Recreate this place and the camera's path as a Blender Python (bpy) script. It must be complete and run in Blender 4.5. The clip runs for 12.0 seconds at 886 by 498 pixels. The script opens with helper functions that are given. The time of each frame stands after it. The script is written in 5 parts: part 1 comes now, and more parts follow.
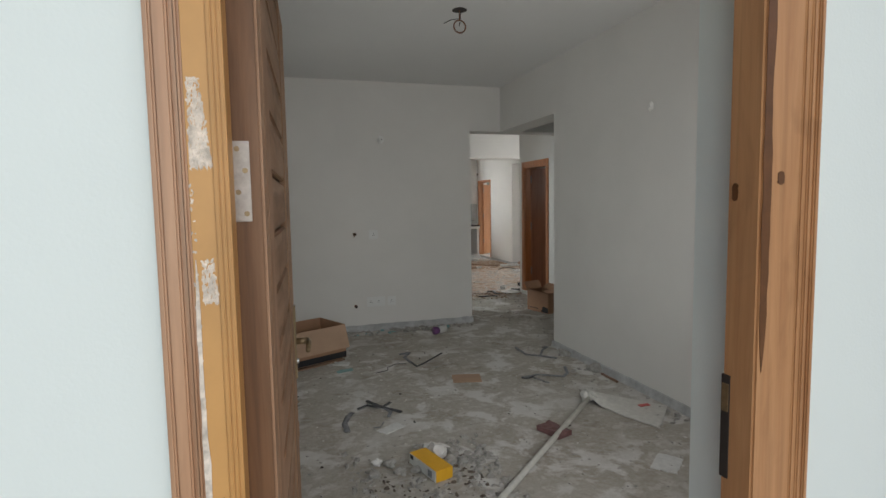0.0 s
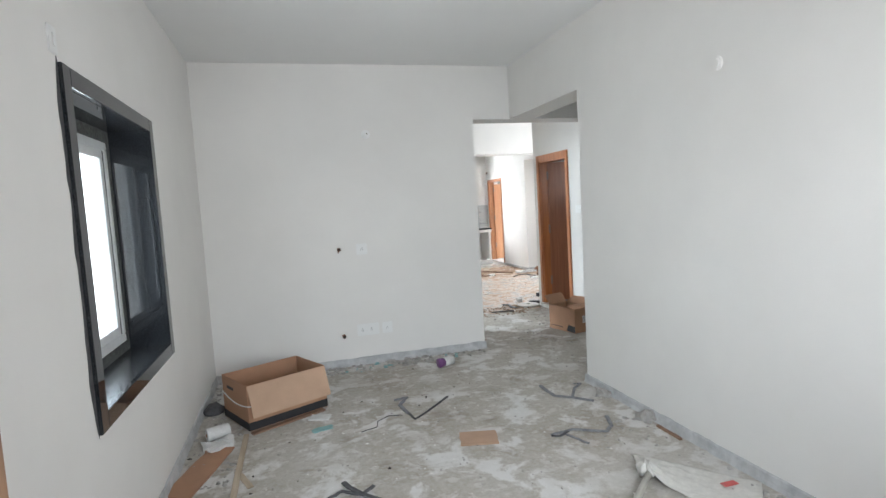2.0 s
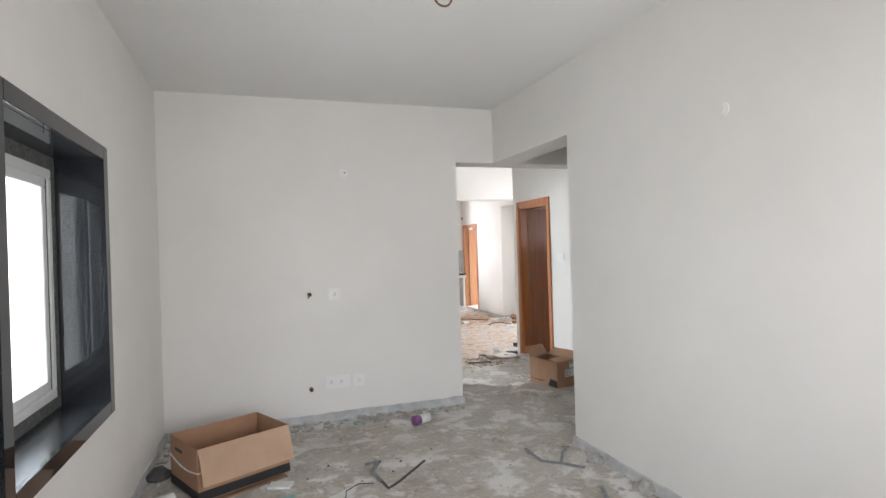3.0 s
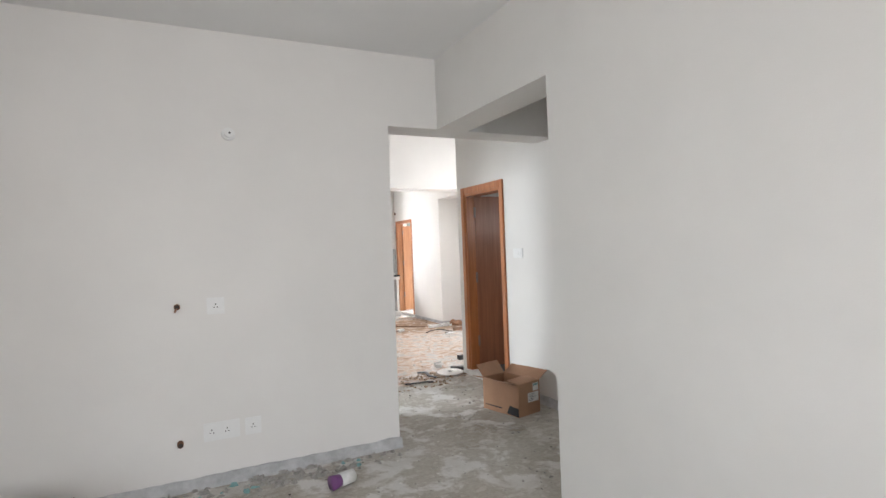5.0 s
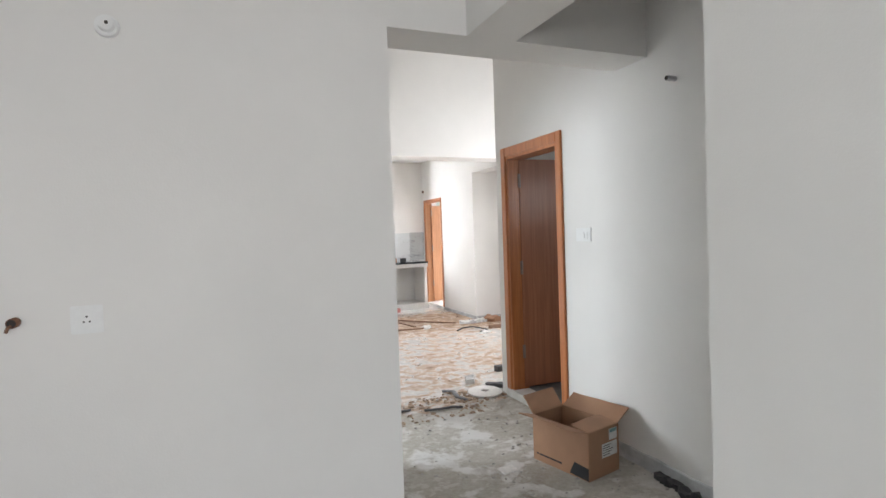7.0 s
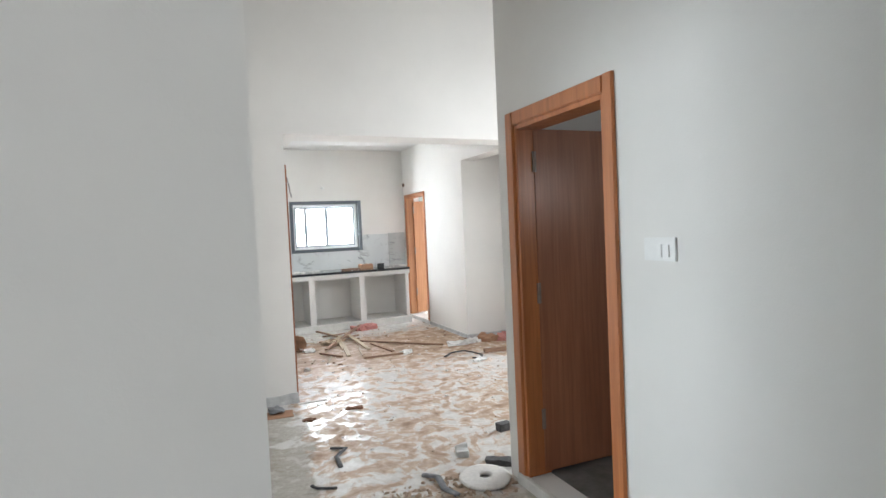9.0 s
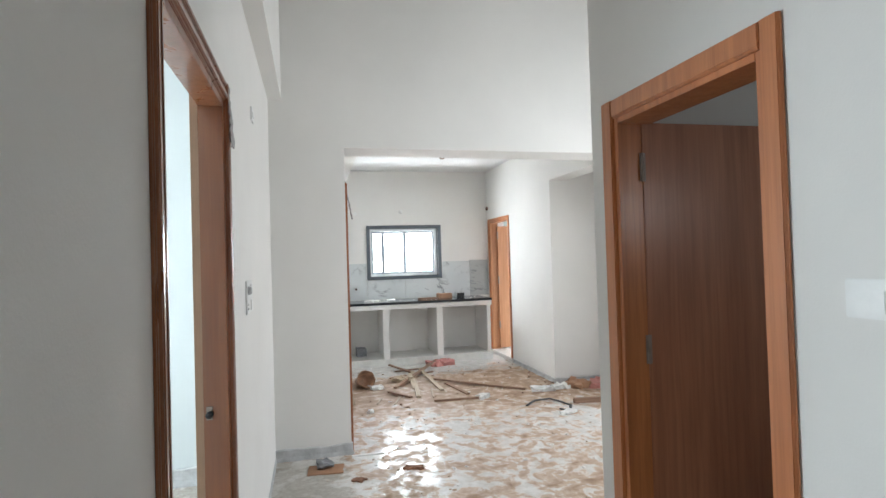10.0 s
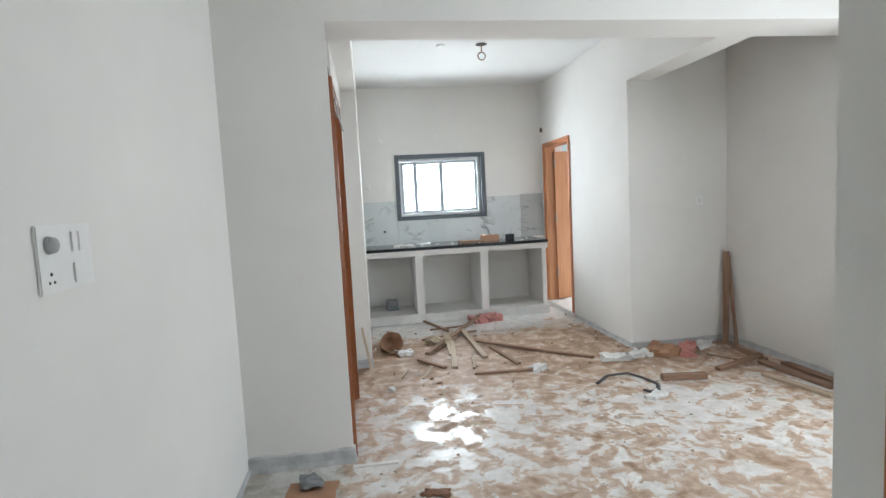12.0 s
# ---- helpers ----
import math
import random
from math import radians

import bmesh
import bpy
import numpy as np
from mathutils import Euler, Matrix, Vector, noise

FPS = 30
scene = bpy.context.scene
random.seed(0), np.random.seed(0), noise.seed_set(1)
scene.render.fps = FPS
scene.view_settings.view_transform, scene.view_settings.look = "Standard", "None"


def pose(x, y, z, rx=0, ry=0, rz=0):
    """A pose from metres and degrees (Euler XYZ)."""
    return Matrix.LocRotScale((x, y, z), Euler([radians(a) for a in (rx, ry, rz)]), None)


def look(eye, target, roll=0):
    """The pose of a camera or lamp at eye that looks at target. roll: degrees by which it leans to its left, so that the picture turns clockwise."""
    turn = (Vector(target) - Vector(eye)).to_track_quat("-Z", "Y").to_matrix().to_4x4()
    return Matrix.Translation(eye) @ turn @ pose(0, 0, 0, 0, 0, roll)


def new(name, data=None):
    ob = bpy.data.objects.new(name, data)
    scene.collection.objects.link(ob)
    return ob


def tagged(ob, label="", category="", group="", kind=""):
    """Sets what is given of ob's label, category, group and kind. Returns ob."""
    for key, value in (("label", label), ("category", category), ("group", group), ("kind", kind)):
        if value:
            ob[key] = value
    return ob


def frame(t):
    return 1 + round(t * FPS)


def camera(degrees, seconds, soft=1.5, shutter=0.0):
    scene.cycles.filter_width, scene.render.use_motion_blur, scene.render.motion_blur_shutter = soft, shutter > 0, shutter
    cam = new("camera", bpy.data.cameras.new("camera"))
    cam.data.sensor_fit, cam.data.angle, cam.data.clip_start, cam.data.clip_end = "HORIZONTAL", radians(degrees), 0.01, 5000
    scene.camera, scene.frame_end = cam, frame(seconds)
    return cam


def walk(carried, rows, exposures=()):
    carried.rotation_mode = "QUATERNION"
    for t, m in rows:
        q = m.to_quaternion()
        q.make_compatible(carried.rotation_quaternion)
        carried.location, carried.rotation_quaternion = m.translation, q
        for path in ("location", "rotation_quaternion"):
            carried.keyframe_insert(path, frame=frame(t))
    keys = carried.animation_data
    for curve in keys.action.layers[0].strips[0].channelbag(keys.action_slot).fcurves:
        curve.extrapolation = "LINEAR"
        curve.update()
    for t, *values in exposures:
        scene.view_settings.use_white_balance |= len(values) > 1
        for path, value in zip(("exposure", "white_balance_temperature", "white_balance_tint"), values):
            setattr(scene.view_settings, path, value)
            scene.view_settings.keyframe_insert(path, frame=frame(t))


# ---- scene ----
cam = camera(79.1, 12.0)
PATH = [
    (0, (0.148, 0.059, 1.492), (0.724, 1.967, 1.322), -1.0),
    (0.5, (0.243, 0.368, 1.499), (0.817, 2.272, 1.287), -0.7),
    (1, (0.298, 0.563, 1.513), (0.856, 2.474, 1.323), -0.6),
    (1.5, (0.396, 0.743, 1.494), (0.936, 2.658, 1.293), -2.5),
    (2, (0.567, 1.072, 1.514), (1.095, 2.995, 1.353), -3.4),
    (2.5, (0.601, 1.172, 1.553), (1.139, 3.097, 1.475), -3.6),
    (3, (0.565, 1.373, 1.525), (1.208, 3.267, 1.523), -1.8),
    (3.5, (0.564, 1.603, 1.531), (1.361, 3.437, 1.584), -3.3),
    (5.3, (1.103, 2.776, 1.448), (1.984, 4.571, 1.438), -2.0),
    (5.5, (1.158, 2.883, 1.464), (2.041, 4.678, 1.452), -1.9),
    (6, (1.318, 3.191, 1.408), (2.159, 5.004, 1.342), -3.1),
    (6.5, (1.512, 3.56, 1.433), (2.288, 5.403, 1.386), -3.3),
    (7, (1.672, 3.942, 1.415), (2.427, 5.793, 1.358), -2.0),
    (7.2, (1.767, 4.078, 1.433), (2.524, 5.928, 1.376), -1.1),
    (8.8, (2.286, 5.27, 1.494), (3.066, 7.11, 1.401), -1.5),
    (9, (2.328, 5.363, 1.492), (3.122, 7.197, 1.416), -2.6),
    (9.5, (2.508, 5.661, 1.469), (3.154, 7.553, 1.446), -3.1),
    (10, (2.697, 6.003, 1.494), (3.174, 7.945, 1.53), -1.7),
    (10.5, (2.777, 6.386, 1.477), (3.168, 8.348, 1.465), 0.2),
    (11, (2.866, 6.75, 1.467), (3.253, 8.702, 1.262), -0.5),
    (11.5, (3.024, 7.103, 1.448), (3.337, 9.059, 1.175), -1.4),
    (12, (3.119, 7.324, 1.426), (3.394, 9.297, 1.247), -3.0),
]
walk(cam, [(t, look(eye, target, roll)) for t, eye, target, roll in PATH],
     [(0.0, -0.22, 6900, 11), (0.5, 0.35, 6400, 10), (1.0, 1.02, 6050, 8), (1.5, 1.2, 5950, 8), (2.0, 1.22, 6350, 11), (2.5, 1.2, 6650, 14),
      (3.0, 1.18, 6700, 15), (3.5, 1.04, 6750, 16), (5.5, 1.22, 6700, 15), (7.0, 1.14, 6600, 14),
      (9.0, 0.95, 6450, 11), (9.8, 0.85, 6400, 10), (10.5, 0.64, 6300, 9), (11.0, 0.54, 6300, 9), (11.5, 0.54, 6250, 8), (12.0, 0.62, 6250, 8)])

# ---- daylight and added fills ----
world = bpy.data.worlds.new("sky")
scene.world = world
world.use_nodes = True
sky = world.node_tree.nodes.new("ShaderNodeTexSky")
sky.sky_type, sky.sun_disc = "NISHITA", False
sky.sun_elevation, sky.sun_rotation = radians(58), radians(140)
sky.air_density, sky.dust_density = 1.0, 3.0
world.node_tree.links.new(sky.outputs["Color"], world.node_tree.nodes["Background"].inputs["Color"])
world.node_tree.nodes["Background"].inputs["Strength"].default_value = 0.12


def sun_lamp():
    data = bpy.data.lights.new("sun", "SUN")
    data.energy, data.angle, data.color = 1.2, radians(12), (1.0, 0.95, 0.88)
    ob = new("sun", data)
    ob.matrix_world = look((0, 0, 20), (-7, -6, 0))
    return ob


def sky_or_fill_light(name, eye, target, sx, sy, watts, color, spread=180):
    """Sky light or added fill at one opening; spread: the angle that it fans out over, in degrees."""
    data = bpy.data.lights.new(name, "AREA")
    data.shape, data.size, data.size_y, data.energy, data.color = "RECTANGLE", sx, sy, watts, color
    data.spread = radians(spread)
    ob = new(name, data)
    ob.matrix_world = look(eye, target)
    return ob


sun_lamp()
SKY_TINT = (0.90, 0.96, 1.0)
sky_or_fill_light("sky_light_entry", (-0.2, -2.3, 1.9), (0.7, 2.0, 1.4), 3.0, 2.4, 76, (0.82, 0.94, 1.0))
sky_or_fill_light("sky_light_room_window", (-0.80, 4.9, 1.45), (1.0, 4.9, 1.45), 4.4, 2.4, 68, (0.89, 0.965, 1.0))
# added fill, no known window: narrowed to lift the north wall, not the near east wall
sky_or_fill_light("added_fill_front", (1.9, 1.0, 1.5), (1.2, 4.0, 1.5), 0.75, 1.2, 13, (0.94, 0.97, 1.0), 122)
sky_or_fill_light("sky_light_kitchen_window", (4.09, 14.60, 1.62), (4.09, 12.0, 1.62), 1.8, 1.3, 118, SKY_TINT)
sky_or_fill_light("sky_light_bedroom", (-0.26, 8.85, 1.5), (2.4, 7.3, 1.3), 1.6, 1.15, 62, (0.84, 0.94, 1.0))
sky_or_fill_light("sky_light_living_window", (6.75, 9.3, 1.5), (4.0, 9.3, 1.2), 1.7, 1.4, 36, SKY_TINT)
# added fill from high in the south wall, to brighten the alcove
sky_or_fill_light("added_fill_living_high", (5.2, 8.07, 2.9), (5.4, 10.2, 0.4), 1.5, 0.7, 12, SKY_TINT)
# added fill inside the bathroom, aimed to lift the dark door leaf
sky_or_fill_light("added_fill_bathroom", (5.3, 5.72, 1.85), (4.8, 8.0, 1.0), 0.5, 0.4, 2.2, SKY_TINT)
sky_or_fill_light("sky_light_balcony", (7.2, 13.6, 1.6), (5.4, 13.6, 1.0), 1.2, 2.0, 28, SKY_TINT)

# ---- materials ----
def mat(name, rough=0.6, metal=0.0):
    m = bpy.data.materials.new(name)
    m.use_nodes = True
    b = m.node_tree.nodes["Principled BSDF"]
    b.inputs["Roughness"].default_value, b.inputs["Metallic"].default_value = rough, metal
    return m, m.node_tree, b


def node(nt, kind, **values):
    n = nt.nodes.new(kind)
    for key, value in values.items():
        n.inputs[key.replace("_", " ")].default_value = value
    return n


def coords(nt, scale=(1, 1, 1), world_space=True, turn=(0, 0, 0)):
    """World position (or the object's own), scaled."""
    mp = nt.nodes.new("ShaderNodeMapping")
    mp.inputs["Scale"].default_value = scale
    mp.inputs["Rotation"].default_value = turn
    if world_space:
        nt.links.new(nt.nodes.new("ShaderNodeNewGeometry").outputs["Position"], mp.inputs["Vector"])
    else:
        nt.links.new(nt.nodes.new("ShaderNodeTexCoord").outputs["Object"], mp.inputs["Vector"])
    return mp.outputs["Vector"]


def fbm(nt, vec, scale, detail=6.0, rough=0.6, distortion=0.0):
    n = node(nt, "ShaderNodeTexNoise", Scale=scale, Detail=detail, Roughness=rough, Distortion=distortion)
    nt.links.new(vec, n.inputs["Vector"])
    return n.outputs["Fac"]


def ramp(nt, fac, *stops):
    r = nt.nodes.new("ShaderNodeValToRGB")
    el = r.color_ramp.elements
    while len(el) < len(stops):
        el.new(0.5)
    for e, (pos, col) in zip(el, stops):
        e.position = pos
        e.color = (*col, 1) if not isinstance(col, float) else (col, col, col, 1)
    nt.links.new(fac, r.inputs["Fac"])
    return r.outputs["Color"]


def mix(nt, fac, a, b, mode="MIX"):
    n = nt.nodes.new("ShaderNodeMix")
    n.data_type, n.blend_type = "RGBA", mode
    for value, slot in ((fac, 0), (a, 6), (b, 7)):
        if isinstance(value, (int, float)):
            n.inputs[slot].default_value = value
        elif isinstance(value, tuple):
            n.inputs[slot].default_value = (*value, 1)
        else:
            nt.links.new(value, n.inputs[slot])
    return n.outputs[2]


def math_node(nt, op, a, b=0.0, clamp=False):
    n = nt.nodes.new("ShaderNodeMath")
    n.operation, n.use_clamp = op, clamp
    for value, slot in ((a, 0), (b, 1)):
        if isinstance(value, (int, float)):
            n.inputs[slot].default_value = value
        else:
            nt.links.new(value, n.inputs[slot])
    return n.outputs[0]


def bump(nt, b, height, strength=0.3, distance=0.01):
    n = node(nt, "ShaderNodeBump", Strength=strength, Distance=distance)
    nt.links.new(height, n.inputs["Height"])
    nt.links.new(n.outputs["Normal"], b.inputs["Normal"])


def paint(name, col, rough=0.75, stain=0.06):
    """Wall paint: faint roller texture, soft stains and patches."""
    m, nt, b = mat(name, rough)
    v = coords(nt)
    big, fine = fbm(nt, v, 0.9, 5, 0.6), fbm(nt, v, 160, 2, 0.5)
    dark = tuple(c * (1 - stain) for c in col)
    c = ramp(nt, big, (0.3, dark), (0.7, col))
    spots = ramp(nt, fbm(nt, v, 5.5, 6, 0.7), (0.62, 0.0), (0.75, 1.0))
    c = mix(nt, math_node(nt, "MULTIPLY", spots, 0.35), c, tuple(x * 0.93 for x in col))
    nt.links.new(c, b.inputs["Base Color"])
    bump(nt, b, math_node(nt, "ADD", math_node(nt, "MULTIPLY", fine, 0.25), fbm(nt, v, 7, 5, 0.6)), 0.25, 0.006)
    return m


def wood(name, dark, light, rough=0.4, scale=1.0, axis=2, coat=0.0, knots=0.0, world_space=False, cloud=0.0, swirl=0.6, figure=0.0):
    """Wood with grain along one axis of the object, darker streaks and, if wanted, knots."""
    m, nt, b = mat(name, rough)
    s = [14 * scale] * 3
    s[axis] = 0.9 * scale
    v = coords(nt, tuple(s), world_space)
    grain = fbm(nt, v, 1.6, 8, 0.62, swirl)
    fine = [90 * scale] * 3
    fine[axis] = 3 * scale
    pores = fbm(nt, coords(nt, tuple(fine), world_space), 1.0, 3, 0.6)
    c = ramp(nt, grain, (0.28, dark), (0.5, tuple((a + q) / 2 for a, q in zip(dark, light))), (0.72, light))
    c = mix(nt, math_node(nt, "MULTIPLY", ramp(nt, pores, (0.3, 1.0), (0.55, 0.0)), 0.35), c, tuple(x * 0.6 for x in dark))
    if knots:
        s2 = [3.2] * 3
        s2[axis] = 1.5
        spot = ramp(nt, fbm(nt, coords(nt, tuple(s2), world_space), 2.3, 4, 0.55, 1.2), (0.57, 0.0), (0.70, 1.0))
        c = mix(nt, math_node(nt, "MULTIPLY", spot, knots), c, tuple(x * 0.55 for x in dark))
    if figure:
        # growth rings cut along the board: long closed contours
        s3 = (9.0, 2.2, 9.0)
        n = node(nt, "ShaderNodeTexNoise", Scale=1.0, Detail=3.0, Roughness=0.45, Distortion=0.3)
        mp = coords(nt, s3, True)
        nt.links.new(mp, n.inputs["Vector"])
        rings = math_node(nt, "SINE", math_node(nt, "MULTIPLY", n.outputs["Fac"], 26.0))
        lines = ramp(nt, rings, (0.35, 0.0), (0.93, 1.0), (1.0, 0.75))
        where = ramp(nt, fbm(nt, coords(nt, (3, 3, 3), True), 1.3, 3, 0.5), (0.40, 0.35), (0.58, 1.0))
        c = mix(nt, math_node(nt, "MULTIPLY", math_node(nt, "MULTIPLY", lines, where), figure), c, tuple(x * 0.72 for x in dark))
    if cloud:
        c = mix(nt, math_node(nt, "MULTIPLY", ramp(nt, fbm(nt, coords(nt, (1, 1, 1), True), 2.2, 5, 0.6), (0.4, 0.0), (0.7, 1.0)), cloud), c, tuple(min(1, x * 1.35 + 0.03) for x in light))
    nt.links.new(c, b.inputs["Base Color"])
    nt.links.new(ramp(nt, grain, (0.3, rough + 0.1), (0.7, rough)), b.inputs["Roughness"])
    b.inputs["Coat Weight"].default_value = coat
    b.inputs["Coat Roughness"].default_value = 0.25
    bump(nt, b, math_node(nt, "ADD", pores, grain), 0.15, 0.003)
    return m


def plain(name, col, rough=0.5, metal=0.0, vary=0.12, scale=18.0, relief=0.1):
    """One base colour with fine and coarse variation."""
    m, nt, b = mat(name, rough, metal)
    v = coords(nt)
    c = ramp(nt, fbm(nt, v, scale, 6, 0.65), (0.3, tuple(x * (1 - vary) for x in col)), (0.7, tuple(min(1, x * (1 + vary)) for x in col)))
    nt.links.new(c, b.inputs["Base Color"])
    bump(nt, b, fbm(nt, v, scale * 5, 4, 0.6), relief, 0.004)
    return m


def floor_mat(name):
    """Raw dusty screed with pale plaster splashes; in the living room pale tile under smeared brown mud with wiped glossy patches."""
    m, nt, b = mat(name, 0.8)
    b.inputs["Specular IOR Level"].default_value = 0.24
    v = coords(nt)
    sep = nt.nodes.new("ShaderNodeSeparateXYZ")
    nt.links.new(v, sep.inputs[0])
    px, py = sep.outputs["X"], sep.outputs["Y"]
    # screed
    base = ramp(nt, fbm(nt, v, 1.3, 8, 0.68, 0.4), (0.30, (0.31, 0.265, 0.215)), (0.48, (0.43, 0.40, 0.345)), (0.68, (0.51, 0.49, 0.45)))
    speck = ramp(nt, fbm(nt, v, 28, 6, 0.75), (0.40, (0.34, 0.305, 0.26)), (0.60, (0.53, 0.505, 0.465)))
    c = mix(nt, 0.38, base, speck)
    flake = ramp(nt, fbm(nt, v, 11, 5, 0.6, 0.2), (0.56, 0.0), (0.60, 1.0))
    c = mix(nt, math_node(nt, "MULTIPLY", flake, 0.38), c, (0.66, 0.645, 0.615))
    splash = math_node(nt, "MULTIPLY", ramp(nt, fbm(nt, v, 3.6, 8, 0.62, 0.35), (0.51, 0.0), (0.575, 1.0)), ramp(nt, fbm(nt, v, 1.1, 4, 0.6), (0.34, 0.25), (0.55, 1.0)))
    c = mix(nt, math_node(nt, "MULTIPLY", splash, 0.75), c, (0.72, 0.715, 0.695))
    dirt = ramp(nt, fbm(nt, v, 3.1, 6, 0.7, 0.5), (0.56, 0.0), (0.72, 1.0))
    c = mix(nt, math_node(nt, "MULTIPLY", dirt, 0.62), c, (0.21, 0.165, 0.12))
    grit = ramp(nt, fbm(nt, v, 75, 3, 0.8), (0.66, 0.0), (0.72, 1.0))
    c = mix(nt, math_node(nt, "MULTIPLY", grit, 0.55), c, (0.10, 0.08, 0.065))
    # tile and mud
    warp = node(nt, "ShaderNodeTexNoise", Scale=2.2, Detail=3.0, Roughness=0.55)
    nt.links.new(v, warp.inputs["Vector"])
    add = nt.nodes.new("ShaderNodeVectorMath")
    add.operation = "MULTIPLY_ADD"
    nt.links.new(warp.outputs["Color"], add.inputs[0])
    add.inputs[1].default_value = (0.30, 0.30, 0)
    nt.links.new(v, add.inputs[2])
    smear = fbm(nt, add.outputs[0], 7.5, 8, 0.62, 0.3)
    zone = math_node(nt, "MULTIPLY", math_node(nt, "SUBTRACT", fbm(nt, v, 0.8, 3, 0.5), 0.5), 0.30)
    far = math_node(nt, "MULTIPLY", math_node(nt, "SUBTRACT", py, 10.7), 0.16, True)
    clean = math_node(nt, "MULTIPLY", math_node(nt, "SUBTRACT", py, 12.5), 0.42, True)
    level = math_node(nt, "SUBTRACT", math_node(nt, "ADD", math_node(nt, "ADD", smear, zone), math_node(nt, "MINIMUM", far, 0.16)), clean)
    mud = ramp(nt, level, (0.465, 0.0), (0.52, 0.8), (0.66, 1.0))
    mud_col = ramp(nt, fbm(nt, v, 14, 6, 0.7), (0.3, (0.33, 0.21, 0.135)), (0.7, (0.53, 0.39, 0.28)))
    mud_col = mix(nt, math_node(nt, "MULTIPLY", ramp(nt, level, (0.56, 0.0), (0.74, 1.0)), 0.75), mud_col, (0.23, 0.145, 0.095))
    tile_col = ramp(nt, fbm(nt, v, 9, 6, 0.7), (0.32, (0.56, 0.53, 0.49)), (0.6, (0.74, 0.725, 0.70)))
    c2 = mix(nt, mud, tile_col, mud_col)
    c2 = mix(nt, math_node(nt, "MULTIPLY", grit, 0.4), c2, (0.16, 0.10, 0.07))
    # where the tile begins: past the hall, clear of the left strip before the pier
    wob = math_node(nt, "MULTIPLY", math_node(nt, "SUBTRACT", fbm(nt, v, 3.0, 6, 0.65), 0.5), 0.9)
    inside = math_node(nt, "MINIMUM", math_node(nt, "SUBTRACT", py, 7.95), math_node(nt, "MAXIMUM", math_node(nt, "SUBTRACT", px, 2.86), math_node(nt, "SUBTRACT", py, 10.25)))
    edge = ramp(nt, math_node(nt, "ADD", math_node(nt, "ADD", inside, wob), 0.5), (0.46, 0.0), (0.54, 1.0))
    nt.links.new(mix(nt, edge, c, c2), b.inputs["Base Color"])
    dry = ramp(nt, fbm(nt, v, 2.5, 5, 0.6), (0.35, 0.66), (0.65, 0.9))
    wet = ramp(nt, fbm(nt, v, 2.0, 5, 0.6), (0.40, 0.0), (0.6, 0.12))
    shine = math_node(nt, "ADD", math_node(nt, "MULTIPLY", mud, 0.5), math_node(nt, "ADD", wet, 0.09))
    nt.links.new(mix(nt, edge, dry, shine), b.inputs["Roughness"])
    h1 = math_node(nt, "ADD", fbm(nt, v, 5, 8, 0.65), math_node(nt, "MULTIPLY", fbm(nt, v, 60, 4, 0.7), 0.4))
    h2 = math_node(nt, "ADD", math_node(nt, "MULTIPLY", mud, 0.35), math_node(nt, "MULTIPLY", fbm(nt, v, 30, 4, 0.7), 0.06))
    bump(nt, b, mix(nt, edge, h1, math_node(nt, "ADD", h2, 0.9)), 0.45, 0.012)
    return m


def cardboard_mat(name, col):
    m, nt, b = mat(name, 0.8)
    v = coords(nt, (1, 1, 1), False)
    c = ramp(nt, fbm(nt, v, 6, 5, 0.6), (0.3, tuple(x * 0.85 for x in col)), (0.7, col))
    flute = node(nt, "ShaderNodeTexWave", Scale=60.0, Distortion=0.4)
    nt.links.new(v, flute.inputs["Vector"])
    nt.links.new(mix(nt, 0.05, c, flute.outputs["Color"], "OVERLAY"), b.inputs["Base Color"])
    bump(nt, b, fbm(nt, v, 40, 4, 0.6), 0.1, 0.003)
    return m


def marble(name, base, vein, scale=1.6, rough=0.12):
    m, nt, b = mat(name, rough)
    v = coords(nt, (1, 1, 1.3), True, (0, radians(35), 0))
    n = fbm(nt, v, scale, 7, 0.6, 1.8)
    thin = ramp(nt, n, (0.455, 0.0), (0.495, 1.0), (0.53, 0.0))
    cloudy = ramp(nt, fbm(nt, v, 1.1, 4, 0.5), (0.35, tuple(x * 0.86 for x in base)), (0.65, base))
    area = ramp(nt, fbm(nt, v, 1.9, 3, 0.5), (0.45, 0.0), (0.6, 1.0))
    nt.links.new(mix(nt, math_node(nt, "MULTIPLY", math_node(nt, "MULTIPLY", thin, area), 0.8), cloudy, vein), b.inputs["Base Color"])
    return m


def granite(name, rough=0.035, dusty=0.04):
    m, nt, b = mat(name, rough)
    v = coords(nt)
    c = ramp(nt, fbm(nt, v, 220, 2, 0.6), (0.45, (0.010, 0.012, 0.015)), (0.72, (0.05, 0.055, 0.06)))
    dust = ramp(nt, fbm(nt, v, 4, 6, 0.7), (0.52, 0.0), (0.80, dusty))
    nt.links.new(mix(nt, dust, c, (0.30, 0.29, 0.27)), b.inputs["Base Color"])
    nt.links.new(math_node(nt, "ADD", math_node(nt, "MULTIPLY", dust, 1.2), rough), b.inputs["Roughness"])
    return m


def glass_mat(name):
    m, nt, b = mat(name, 0.02)
    b.inputs["Transmission Weight"].default_value = 1.0
    b.inputs["IOR"].default_value = 1.45
    b.inputs["Base Color"].default_value = (0.93, 0.97, 0.97, 1)
    return m


def hazy_sky(name, strength):
    """Plain bright haze outside a window."""
    m, nt, b = mat(name, 1.0)
    b.inputs["Base Color"].default_value = (0.8, 0.85, 0.9, 1)
    b.inputs["Emission Color"].default_value = (0.93, 0.97, 1.0, 1)
    b.inputs["Emission Strength"].default_value = strength
    return m


